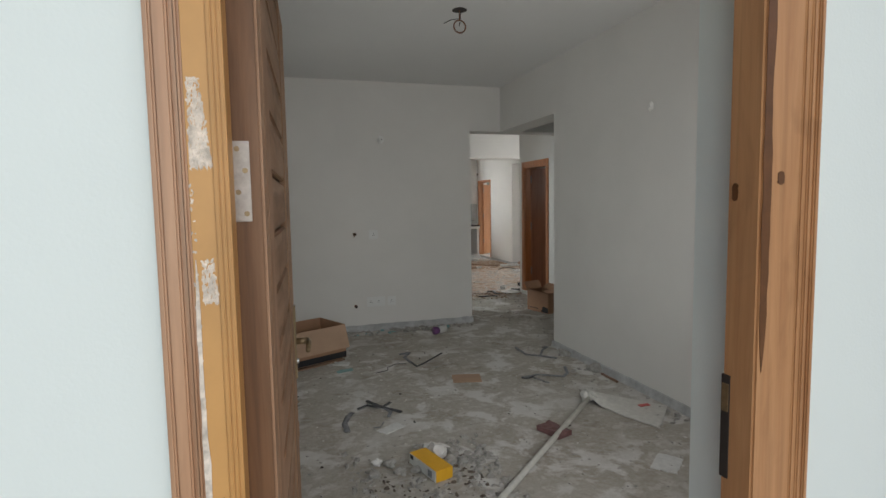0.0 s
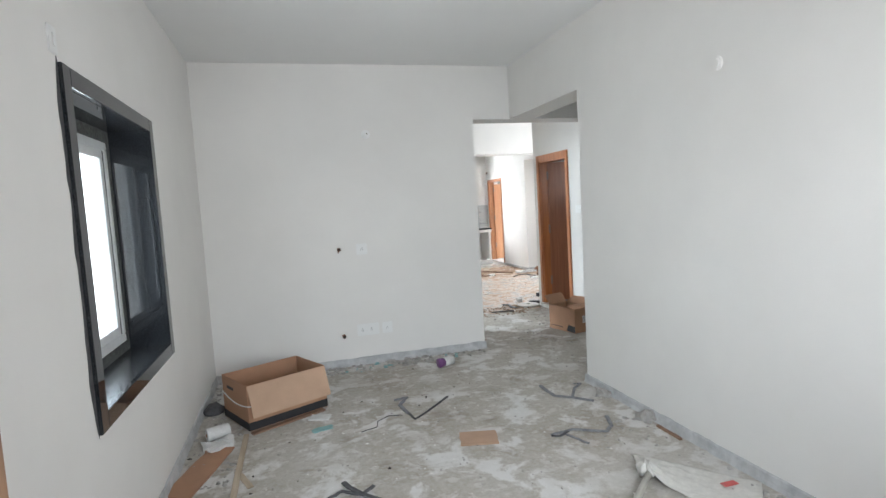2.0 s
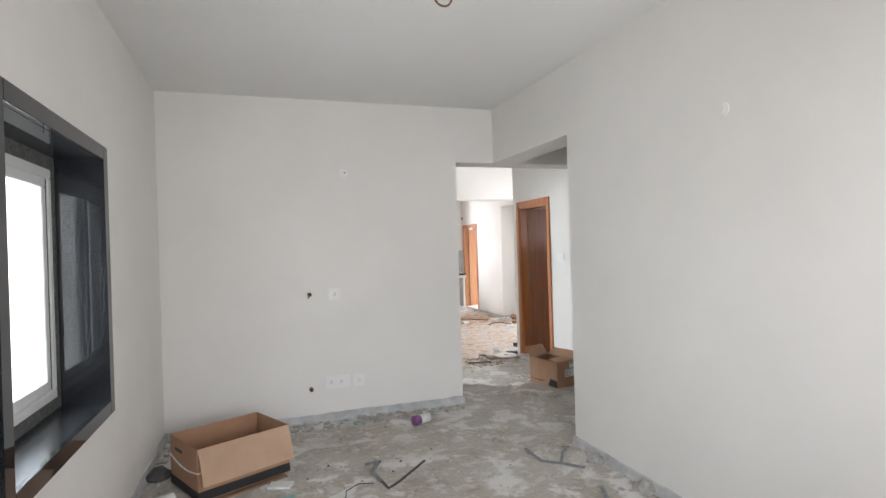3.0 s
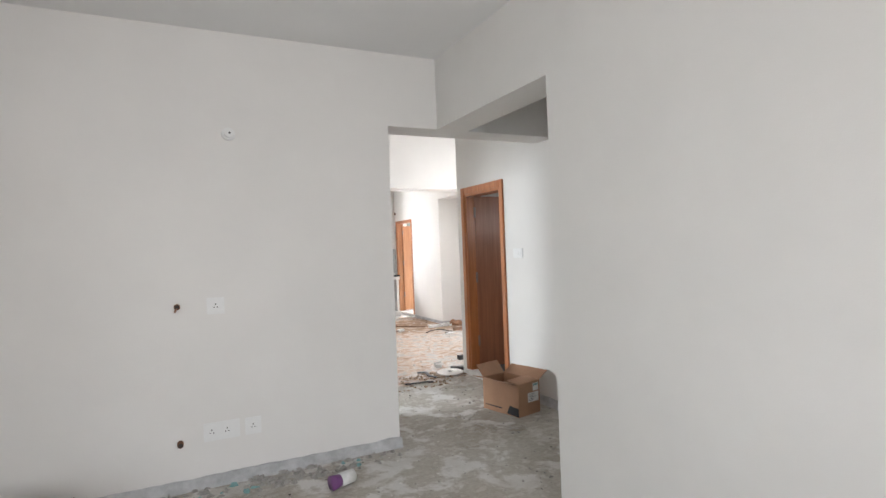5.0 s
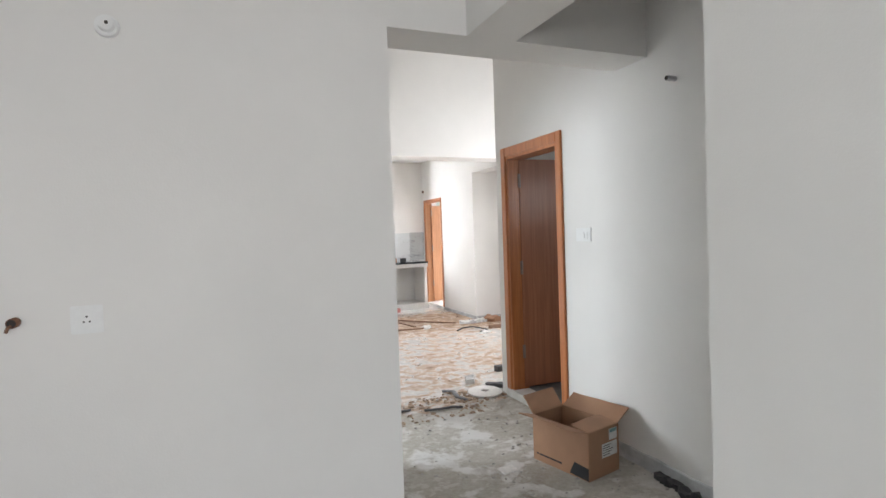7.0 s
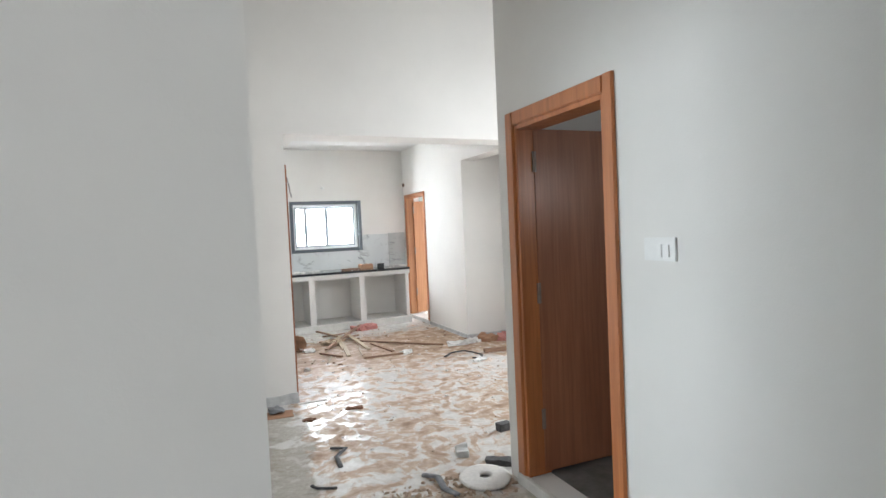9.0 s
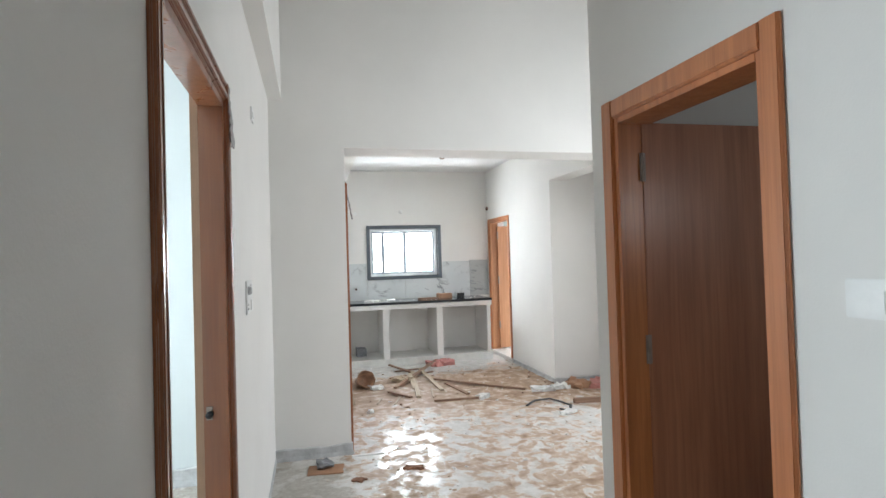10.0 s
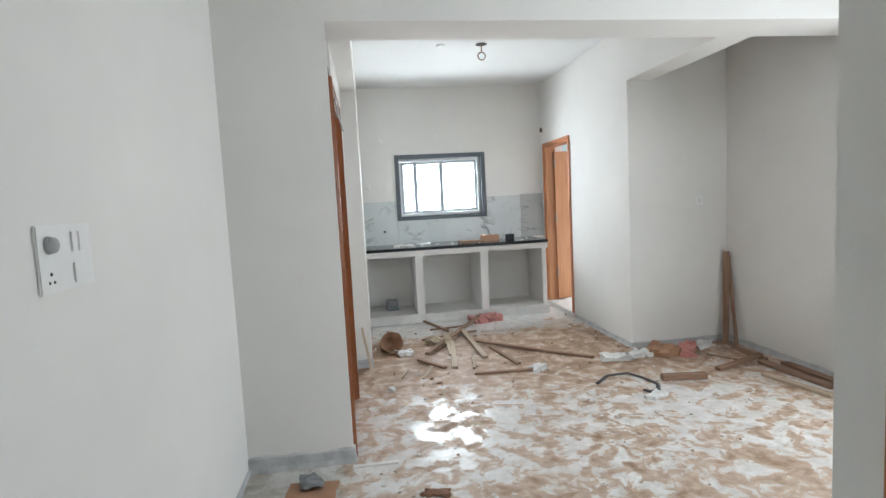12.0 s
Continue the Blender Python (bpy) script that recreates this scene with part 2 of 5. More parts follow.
WALL = paint("cream_wall_paint", (0.79, 0.773, 0.743), 0.75, 0.08)
WHITE = paint("white_ceiling_paint", (0.80, 0.80, 0.79), 0.85, 0.04)
OUTER = paint("pale_mint_outer_wall_paint", (0.75, 0.81, 0.79), 0.8, 0.05)
# bluish daylight put into the paint, darkened so that the bedroom doesn't overexpose
BEDROOM = paint("dimmed_bluish_bedroom_paint", (0.63, 0.672, 0.675), 0.8, 0.04)
CEMENT = plain("grey_cement_skirting", (0.48, 0.485, 0.485), 0.85, 0.0, 0.24, 9.0, 0.5)
FLOOR = floor_mat("dusty_screed_and_muddy_tile")
TEAK = wood("bare_teak", (0.29, 0.155, 0.085), (0.45, 0.268, 0.16), 0.55, 1.0, 2, 0.0, 0.85, False, 0.15)
TEAK_X = wood("bare_teak_boards", (0.30, 0.165, 0.092), (0.465, 0.285, 0.172), 0.55, 0.5, 0, 0.0, 0.45, False, 0.25, 1.0, 0.75)
TEAK_EDGE = wood("dark_planed_edge", (0.12, 0.055, 0.024), (0.27, 0.132, 0.06), 0.5, 1.0, 2)
CASING_WOOD = wood("red_brown_casing_wood", (0.36, 0.175, 0.09), (0.52, 0.30, 0.175), 0.45, 0.8, 2, 0.1)
FRAME_WOOD = wood("oiled_door_frame_wood", (0.36, 0.16, 0.065), (0.56, 0.30, 0.14), 0.45, 0.8, 2, 0.1, 0.3, False, 0.1)
FRAME_OCHRE = plain("ochre_primer", (0.55, 0.29, 0.095), 0.5, 0.0, 0.1, 6.0, 0.1)
LACQUER = wood("lacquered_red_brown_wood", (0.42, 0.135, 0.042), (0.58, 0.215, 0.075), 0.32, 0.7, 2, 0.5)
VENEER = wood("brown_door_veneer", (0.34, 0.125, 0.06), (0.49, 0.205, 0.105), 0.42, 0.6, 2, 0.45)
VENEER_LIGHT = wood("orange_door_veneer", (0.42, 0.175, 0.075), (0.58, 0.29, 0.14), 0.4, 0.7, 2, 0.2)
STICK = wood("rough_timber_offcut", (0.17, 0.095, 0.06), (0.34, 0.215, 0.145), 0.8, 1.5, 0)
STICK_PALE = wood("pale_timber_strip", (0.36, 0.28, 0.19), (0.56, 0.46, 0.35), 0.75, 1.5, 0)
CARD = cardboard_mat("brown_cardboard", (0.41, 0.228, 0.135))
CARD_IN = cardboard_mat("cardboard_inside", (0.30, 0.175, 0.105))
CARD_PALE = cardboard_mat("pale_cardboard", (0.47, 0.31, 0.21))
BLACK = plain("black_print", (0.02, 0.02, 0.022), 0.6)
GRANITE = granite("polished_black_granite", 0.03, 0.004)
GRANITE_DUSTY = granite("dusty_black_granite", 0.24)
MARBLE = marble("white_veined_wall_tile", (0.66, 0.69, 0.69), (0.16, 0.17, 0.18))
MARBLE_GREY = marble("grey_wall_tile", (0.50, 0.53, 0.53), (0.2, 0.21, 0.22))
UPVC = plain("white_window_plastic", (0.75, 0.77, 0.77), 0.35, 0.0, 0.05)
RUBBER = plain("dark_gasket", (0.03, 0.035, 0.04), 0.6)
GLASS = glass_mat("window_glass")
PLASTIC = plain("white_switch_plastic", (0.78, 0.78, 0.765), 0.35, 0.0, 0.03, 30, 0.03)
GREY_PLASTIC = plain("grey_switch_key", (0.42, 0.42, 0.42), 0.4)
STEEL = plain("dull_steel", (0.55, 0.55, 0.54), 0.35, 0.9, 0.15, 40)
DULL_STEEL = plain("dull_grey_hinge_steel", (0.42, 0.38, 0.35), 0.5, 0.45, 0.2, 60)
BRASS = plain("tarnished_brass", (0.30, 0.22, 0.13), 0.45, 0.8, 0.25, 40)
HOLE = plain("dark_conduit", (0.03, 0.022, 0.018), 0.7)
RUST = plain("rusty_conduit", (0.22, 0.11, 0.065), 0.75, 0.2, 0.3, 60)
HAZE = hazy_sky("bright_haze", 4.0)
CHALK = plain("white_plaster_smear", (0.74, 0.72, 0.69), 0.9, 0.0, 0.1, 40, 0.4)
CLOTH = plain("off_white_woven_sack", (0.63, 0.615, 0.57), 0.85, 0.0, 0.10, 30, 0.5)
POLE = plain("dusty_white_pipe", (0.56, 0.545, 0.49), 0.55, 0.0, 0.15, 12)
DARK_STRIP = plain("dirty_dark_rubber", (0.07, 0.07, 0.072), 0.7, 0.0, 0.4, 25, 0.3)
GREY_STRIP = plain("dusty_grey_strip", (0.20, 0.205, 0.215), 0.7, 0.0, 0.35, 25, 0.3)
ROCK_DARK = plain("dark_dirt", (0.13, 0.105, 0.085), 0.95, 0.0, 0.35, 30, 0.6)
ROCK = plain("mortar_lump", (0.36, 0.345, 0.32), 0.95, 0.0, 0.3, 20, 0.7)
YELLOW = plain("yellow_carton_print", (0.80, 0.42, 0.025), 0.5, 0.0, 0.06, 20)
PAPER = plain("soiled_white_paper", (0.66, 0.66, 0.64), 0.8, 0.0, 0.12, 25)
MAROON = plain("maroon_carton_print", (0.18, 0.09, 0.088), 0.55, 0.0, 0.3, 25)
RED = plain("red_plastic", (0.55, 0.09, 0.08), 0.45, 0.0, 0.15, 25)
PURPLE = plain("purple_plastic", (0.17, 0.06, 0.19), 0.45, 0.0, 0.15, 25)
TEAL = plain("teal_plastic_film", (0.19, 0.36, 0.36), 0.45, 0.0, 0.2, 25)
PINK = plain("pinkish_red_sheet", (0.48, 0.20, 0.175), 0.6, 0.0, 0.2, 20)
WRAP = plain("clear_wrapping_film", (0.55, 0.53, 0.52), 0.12, 0.35, 0.15, 30, 0.8)
SILL = plain("white_stone_threshold", (0.66, 0.65, 0.62), 0.4, 0.0, 0.12, 8)
WET_FLOOR = plain("dark_bathroom_floor", (0.17, 0.17, 0.16), 0.55, 0.0, 0.4, 6, 0.5)
SPECKLE = plain("rough_speckled_granite_edge", (0.10, 0.105, 0.10), 0.8, 0.0, 0.85, 90, 0.6)
STAIN = plain("dark_resin_run", (0.115, 0.045, 0.015), 0.45, 0.0, 0.25, 14)
DULL = plain("dull_painted_metal", (0.30, 0.24, 0.20), 0.5, 0.3, 0.15, 40)
# redder, darker lacquer, darkened further to carry the shade on the bedroom jamb
LACQUER_SHADED = wood("glossy_shaded_red_brown_wood", (0.235, 0.075, 0.026), (0.35, 0.125, 0.045), 0.25, 0.7, 2, 0.7)
UPVC_GREY = plain("grey_window_bar", (0.42, 0.46, 0.50), 0.35, 0.0, 0.08)
BROWN_PLASTIC = plain("dirty_brown_plastic", (0.30, 0.165, 0.095), 0.5, 0.0, 0.3, 14)
# polished granite with its blue-grey glare painted into the base colour
GRANITE_GLARE = plain("glare_tinted_granite", (0.10, 0.118, 0.135), 0.28, 0.0, 0.3, 50)
MUD_CLOD = plain("mud_clod", (0.40, 0.30, 0.22), 0.9, 0.0, 0.25, 40)
SMEAR = plain("dragged_plaster_film", (0.68, 0.60, 0.52), 0.9, 0.0, 0.35, 60, 0.5)

# ---- building blocks ----
def bm_box(bm, x0, y0, z0, x1, y1, z1):
    m = Matrix.Translation(((x0 + x1) / 2, (y0 + y1) / 2, (z0 + z1) / 2)) @ Matrix.Diagonal((abs(x1 - x0), abs(y1 - y0), abs(z1 - z0), 1))
    return bmesh.ops.create_cube(bm, size=1, matrix=m)["verts"]


def bm_tube(bm, points, radius, sides=8, taper=1.0):
    """A round rod along a few points."""
    rings = []
    for i, p in enumerate(points):
        a, c = points[max(i - 1, 0)], points[min(i + 1, len(points) - 1)]
        d = (Vector(c) - Vector(a)).normalized()
        u = d.orthogonal().normalized() if i == 0 else (rings[-1][1] - d * rings[-1][1].dot(d)).normalized()
        w = d.cross(u)
        r = radius * (1 + (taper - 1) * i / max(1, len(points) - 1))
        rings.append(([bm.verts.new(Vector(p) + r * (math.cos(2 * math.pi * k / sides) * u + math.sin(2 * math.pi * k / sides) * w)) for k in range(sides)], u))
    for (a, _), (c, _) in zip(rings, rings[1:]):
        for k in range(sides):
            bm.faces.new((a[k], a[(k + 1) % sides], c[(k + 1) % sides], c[k]))
    bm.faces.new(rings[0][0][::-1])
    bm.faces.new(rings[-1][0])


def soften(bm, width=0.004, segments=2):
    bmesh.ops.bevel(bm, geom=[e for e in bm.edges if len(e.link_faces) == 2 and e.calc_face_angle(0) > 0.5], offset=width, segments=segments, affect="EDGES", clamp_overlap=True)


def mesh_of(name, bm, material, smooth=False):
    bmesh.ops.recalc_face_normals(bm, faces=bm.faces)
    data = bpy.data.meshes.new(name)
    bm.to_mesh(data)
    bm.free()
    for material_one in material if isinstance(material, (list, tuple)) else (material,):
        data.materials.append(material_one)
    if smooth:
        for p in data.polygons:
            p.use_smooth = True
    return data


def part(name, bm, material, parent=None, label="", m=None, smooth=False):
    """One bmesh as one mesh object under a thing or a part."""
    ob = new(name, mesh_of(name, bm, material, smooth))
    ob.parent = parent
    if m is not None:
        ob.matrix_basis = m
    return tagged(ob, label)


def box_part(name, box, material, parent=None, label="", bevel=0.0, m=None):
    bm = bmesh.new()
    bm_box(bm, *box)
    if bevel:
        soften(bm, bevel)
    return part(name, bm, material, parent, label, m)


def thing(name, m, label, category, group=""):
    ob = new(name)
    ob.matrix_basis = m
    ob.empty_display_size = 0.1
    return tagged(ob, label, category, group)


def structure(ob, label, category):
    return tagged(ob, label, category, "", "structure")


def slab(name, boxes, material, label, category="wall"):
    """Part of the building: blocks that butt end to end, as one mesh."""
    bm = bmesh.new()
    for b in boxes:
        bm_box(bm, *b)
    return structure(part(name, bm, material), label, category)


# ---- the shell ----
CEIL, HIGH, DROP, DROP2 = 2.90, 4.30, 2.365, 2.386
slab("wall_west", [(-0.47, 0.879, 0, -0.23, 3.46, CEIL), (-0.47, 4.69, 0, -0.23, 6.58, CEIL), (-0.47, 3.46, 0, -0.23, 4.69, 0.74), (-0.47, 3.46, 2.08, -0.23, 4.69, CEIL)], WALL, "cream painted outer wall with a window opening")
# the gap at x 1.5 to 2.3 is made up, for the front fill lamp
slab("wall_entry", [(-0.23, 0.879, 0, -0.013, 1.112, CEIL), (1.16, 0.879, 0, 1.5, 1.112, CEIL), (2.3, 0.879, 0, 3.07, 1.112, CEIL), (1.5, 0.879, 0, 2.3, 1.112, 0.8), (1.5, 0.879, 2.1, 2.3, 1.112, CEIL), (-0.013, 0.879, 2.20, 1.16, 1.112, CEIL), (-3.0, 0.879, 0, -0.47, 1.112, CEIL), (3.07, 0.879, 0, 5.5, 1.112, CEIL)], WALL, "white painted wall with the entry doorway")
slab("wall_entry_outside", [(-3.0, 0.875, 0, -0.013, 0.879, CEIL), (1.16, 0.875, 0, 1.5, 0.879, CEIL), (2.3, 0.875, 0, 5.5, 0.879, CEIL)], OUTER, "pale mint outer paint beside the entry doorway")
slab("wall_east", [(2.80, 1.112, 0, 3.07, 4.94, CEIL), (2.80, 4.94, DROP, 3.07, 6.31, CEIL)], WALL, "cream painted wall that ends at an open corner under a beam")
slab("wall_north", [(-0.23, 6.31, 0, 2.40, 6.58, HIGH), (2.40, 6.31, DROP, 3.915, 6.58, HIGH)], WALL, "cream painted wall with conduits, running on as a beam")
slab("wall_vestibule", [(3.07, 4.715, 0, 4.055, 4.955, CEIL)], WALL, "plain painted wall closing the small side lobby")
slab("wall_bathroom_side", [(3.915, 4.955, 0, 4.055, 7.20, HIGH), (3.915, 7.965, 0, 4.055, 8.14, HIGH), (3.915, 7.20, 2.06, 4.055, 7.965, HIGH), (3.915, 7.20, 0, 4.055, 7.965, 0.06)], WALL, "cream painted hall wall with the bathroom doorway")
slab("wall_hall_left", [(2.298, 6.58, 0, 2.40, 7.165, HIGH), (2.298, 8.06, 0, 2.40, 10.26, HIGH), (2.298, 7.165, 2.10, 2.40, 8.06, HIGH)], WALL, "cream painted hall wall with a bedroom doorway")
slab("beam_hall", [(2.40, 6.58, 2.75, 2.50, 10.26, HIGH)], WALL, "shallow painted beam along the hall wall", "beam")
slab("wall_living_header", [(2.16, 10.26, 0, 2.965, 10.30, HIGH), (2.16, 10.30, 0, 2.74, 10.60, HIGH), (2.74, 10.30, DROP2, 2.965, 10.60, HIGH), (2.965, 10.26, DROP2, 6.39, 10.60, HIGH)], WALL, "painted pier and deep header over the dining opening")
slab("wall_dining_left", [(2.74, 11.26, 0, 2.965, 14.185, CEIL), (2.74, 10.60, 2.10, 2.965, 11.26, CEIL), (2.965, 12.0, 0, 3.09, 14.185, CEIL), (2.965, 10.60, DROP2, 3.09, 12.0, CEIL)], WALL, "painted dining wall with a doorway and a nib")
slab("wall_kitchen_back", [(2.74, 14.185, 0, 3.56, 14.42, CEIL), (4.63, 14.185, 0, 5.68, 14.42, CEIL), (3.56, 14.185, 0, 4.63, 14.42, 1.24), (3.56, 14.185, 1.98, 4.63, 14.42, CEIL)], WALL, "painted kitchen wall with a window opening")
slab("wall_kitchen_right", [(5.44, 11.83, 0, 5.68, 13.22, CEIL), (5.44, 14.06, 0, 5.68, 14.185, CEIL), (5.44, 13.22, 2.06, 5.68, 14.06, CEIL), (5.44, 13.22, 0, 5.68, 14.06, 0.05), (5.44, 10.60, DROP2, 5.68, 11.83, CEIL)], WALL, "painted kitchen wall with a service doorway and a beam")
slab("wall_alcove", [(5.68, 11.83, 0, 6.63, 12.07, CEIL), (6.39, 8.14, 0, 6.63, 8.45, HIGH), (6.39, 10.15, 0, 6.63, 11.83, HIGH), (6.39, 8.45, 0, 6.63, 10.15, 0.75), (6.39, 8.45, 2.2, 6.63, 10.15, HIGH)], WALL, "painted alcove walls of the living room")
# the high gap is invented, to let the alcove's fill lamp through
slab("wall_living_south", [(4.055, 8.00, 0, 4.4, 8.14, HIGH), (6.0, 8.00, 0, 6.63, 8.14, HIGH), (4.4, 8.00, 0, 6.0, 8.14, 2.5), (4.4, 8.00, 3.3, 6.0, 8.14, HIGH)], WALL, "plain painted living room wall with an added high gap for fill light")
# the small gap in the back wall is unseen, made for the bathroom fill
slab("wall_bathroom_back", [(6.0, 5.9, 0, 6.15, 8.0, HIGH), (4.055, 5.76, 0, 5.05, 5.9, HIGH), (5.55, 5.76, 0, 6.15, 5.9, HIGH), (5.05, 5.76, 0, 5.55, 5.9, 1.65), (5.05, 5.76, 2.05, 5.55, 5.9, HIGH)], WALL, "plain bathroom walls with an added gap for fill light")
slab("wall_bedroom", [(-0.47, 6.58, 0, -0.23, 8.0, CEIL), (-0.47, 9.7, 0, -0.23, 10.24, CEIL), (-0.47, 8.0, 0, -0.23, 9.7, 0.9), (-0.47, 8.0, 2.1, -0.23, 9.7, CEIL), (-0.23, 10.0, 0, 2.298, 10.24, CEIL)], BEDROOM, "pale painted bedroom walls with a window opening")
slab("wall_balcony", [(5.68, 12.6, 0, 8.2, 12.75, 1.0), (5.68, 14.6, 0, 8.2, 14.75, 1.0), (8.05, 12.75, 0, 8.2, 14.6, 1.0)], OUTER, "low white balcony parapet")
slab("ceiling_room", [(-0.47, 0.79, CEIL, 3.07, 6.31, CEIL + 0.15), (3.07, 4.715, CEIL, 4.055, 6.31, CEIL + 0.15)], WHITE, "white painted ceiling", "ceiling")
slab("ceiling_living", [(2.16, 6.58, HIGH, 6.63, 10.60, HIGH + 0.15)], WHITE, "white painted high ceiling", "ceiling")
slab("ceiling_bathroom", [(4.055, 5.9, 2.35, 6.0, 8.0, 2.45)], WHITE, "white bathroom ceiling", "ceiling")
slab("ceiling_kitchen", [(2.74, 10.60, CEIL - 0.04, 6.63, 14.42, CEIL + 0.12)], WHITE, "white painted kitchen ceiling", "ceiling")
slab("ceiling_bedroom", [(-0.47, 6.58, CEIL, 2.298, 10.24, CEIL + 0.15)], WHITE, "white painted bedroom ceiling", "ceiling")
GROUND = plain("dry_earth", (0.30, 0.25, 0.19), 0.95, 0.0, 0.25, 0.6, 0.4)
slab("ground", [(-300, -300, -0.5, 300, 300, -0.32)], GROUND, "dry bare earth round the house", "ground")
slab("floor_landing", [(-3.0, -2.4, -0.2, -0.47, 0.79, 0.0)], FLOOR, "dusty concrete landing outside the entry", "floor")
slab("floor", [(-0.47, -2.4, -0.2, 8.2, 14.75, 0.0)], FLOOR, "dusty concrete floor running into mud-smeared pale tile", "floor")

# ---- skirtings: rough cement bands ----
def skirting(name, a, c, out, height=0.07, depth=0.014, seed=0.0, low=-0.004):
    """An uneven band of cement along the foot of a wall from a to c; out: the side that it stands out on."""
    bm = bmesh.new()
    a, c, out = Vector((*a, 0)), Vector((*c, 0)), Vector((*out, 0))
    n = max(3, int((c - a).length / 0.05))
    rows = []
    for i in range(n + 1):
        p = a.lerp(c, i / n)
        k = noise.noise(Vector((i * 0.35 + seed, seed, 0))) + 0.5 * noise.noise(Vector((i * 1.3, seed + 5, 0)))
        d, h = depth * (1 + 0.5 * k), height * (1 + 0.16 * k)
        foot = depth * (1.7 + 0.9 * noise.noise(Vector((i * 0.6, seed + 9, 0))))
        rows.append([bm.verts.new(q) for q in (p + Vector((0, 0, low)), p + out * foot + Vector((0, 0, low)), p + out * d + Vector((0, 0, h * 0.35)), p + out * d * 0.9 + Vector((0, 0, h * 0.92)), p + out * d * 0.5 + Vector((0, 0, h)), p + Vector((0, 0, h)))])
    for r, q in zip(rows, rows[1:]):
        for k in range(6):
            bm.faces.new((r[k], r[(k + 1) % 6], q[(k + 1) % 6], q[k]))
    bm.faces.new(rows[0])
    bm.faces.new(rows[-1][::-1])
    return structure(part(name, bm, CEMENT), "rough grey cement skirting along the wall foot", "skirting")


skirting("baseboard_room_north", (-0.23, 6.31), (2.415, 6.31), (0, -1), 0.075, 0.016, 1)
skirting("baseboard_north_end", (2.40, 6.296), (2.40, 6.58), (1, 0), 0.075, 0.014, 2)
skirting("baseboard_room_east", (2.80, 1.112), (2.80, 4.955), (-1, 0), 0.062, 0.016, 3)
skirting("baseboard_east_end", (2.785, 4.94), (3.07, 4.94), (0, 1), 0.065, 0.014, 4)
skirting("baseboard_room_west", (-0.23, 1.112), (-0.23, 6.31), (1, 0), 0.07, 0.012, 5)
skirting("baseboard_lobby", (3.915, 4.955), (3.915, 7.12), (-1, 0), 0.08, 0.014, 6)
skirting("baseboard_hall_left", (2.40, 8.11), (2.40, 10.26), (1, 0), 0.03, 0.006, 7)
skirting("baseboard_pier", (2.40, 10.26), (2.975, 10.26), (0, -1), 0.085, 0.014, 8)
skirting("baseboard_pier_end", (2.965, 10.25), (2.965, 10.31), (1, 0), 0.085, 0.012, 9)
skirting("baseboard_nib", (2.965, 12.0), (3.10, 12.0), (0, -1), 0.08, 0.012, 10)
skirting("baseboard_kitchen_right", (5.44, 11.82), (5.44, 13.15), (-1, 0), 0.05, 0.012, 11)
skirting("baseboard_alcove", (5.43, 11.83), (6.39, 11.83), (0, -1), 0.05, 0.012, 12)
skirting("baseboard_alcove_side", (6.39, 8.14), (6.39, 11.83), (-1, 0), 0.05, 0.012, 13)
skirting("baseboard_bedroom", (-0.23, 10.0), (2.298, 10.0), (0, -1), 0.12, 0.012, 14)


# ---- doors ----
def casing_profile(bm, box, axis, out, steps=((0.0, 1.0, 0.010), (0.12, 0.42, 0.020), (0.50, 0.62, 0.016), (0.72, 0.94, 0.018))):
    """A moulded board: stepped ridges along its length, on the face towards out."""
    x0, y0, z0, x1, y1, z1 = box
    for f0, f1, h in steps:
        if axis == "x":
            bm_box(bm, x0 + (x1 - x0) * f0, y0, z0, x0 + (x1 - x0) * f1, y0 + out * h, z1)
        elif axis == "y":
            bm_box(bm, x0, y0 + (y1 - y0) * f0, z0, x0 + out * h, y0 + (y1 - y0) * f1, z1)
        elif axis == "zx":
            bm_box(bm, x0, y0, z0 + (z1 - z0) * f0, x0 + out * h, y1, z0 + (z1 - z0) * f1)
        else:
            bm_box(bm, x0, y0, z0 + (z1 - z0) * f0, x1, y0 + out * h, z0 + (z1 - z0) * f1)


FLAT = ((0.0, 1.0, 0.013), (0.07, 0.93, 0.017))


def moulded(name, box, axis, out, material, parent, label="", bevel=0.003, steps=None):
    bm = bmesh.new()
    casing_profile(bm, box, axis, out, *((steps,) if steps else ()))
    soften(bm, bevel, 2)
    return part(name, bm, material, parent, label)


def blotch(name, a, u, v, n, wide, tall, material, parent, seed, ragged=0.35, label=""):
    """A thin ragged smear lying on a surface: a origin, u across, v along, n its normal."""
    bm = bmesh.new()
    a, u, v, n = Vector(a), Vector(u), Vector(v), Vector(n)
    left, right = [], []
    rows = 26
    for i in range(rows + 1):
        f = i / rows
        k1 = noise.noise(Vector((f * 9 + seed, 0.3, seed))) + 0.6 * noise.noise(Vector((f * 31 + seed, 0.3, seed)))
        k2 = noise.noise(Vector((f * 8 + seed, 7.3, seed))) + 0.6 * noise.noise(Vector((f * 27 + seed, 7.3, seed)))
        body = max(0.08, min(1, 6 * f, 6 * (1 - f)) ** 0.5)
        left.append(bm.verts.new(a + v * tall * f + u * wide * (0.5 - 0.5 * body * (1 + ragged * k1)) + n * 0.0015))
        right.append(bm.verts.new(a + v * tall * f + u * wide * (0.5 + 0.5 * body * (1 + ragged * k2)) + n * 0.0015))
    for i in range(rows):
        bm.faces.new((left[i], right[i], right[i + 1], left[i + 1]))
    bm.normal_update()
    bmesh.ops.solidify(bm, geom=bm.faces, thickness=0.001)
    return part(name, bm, material, parent, label)


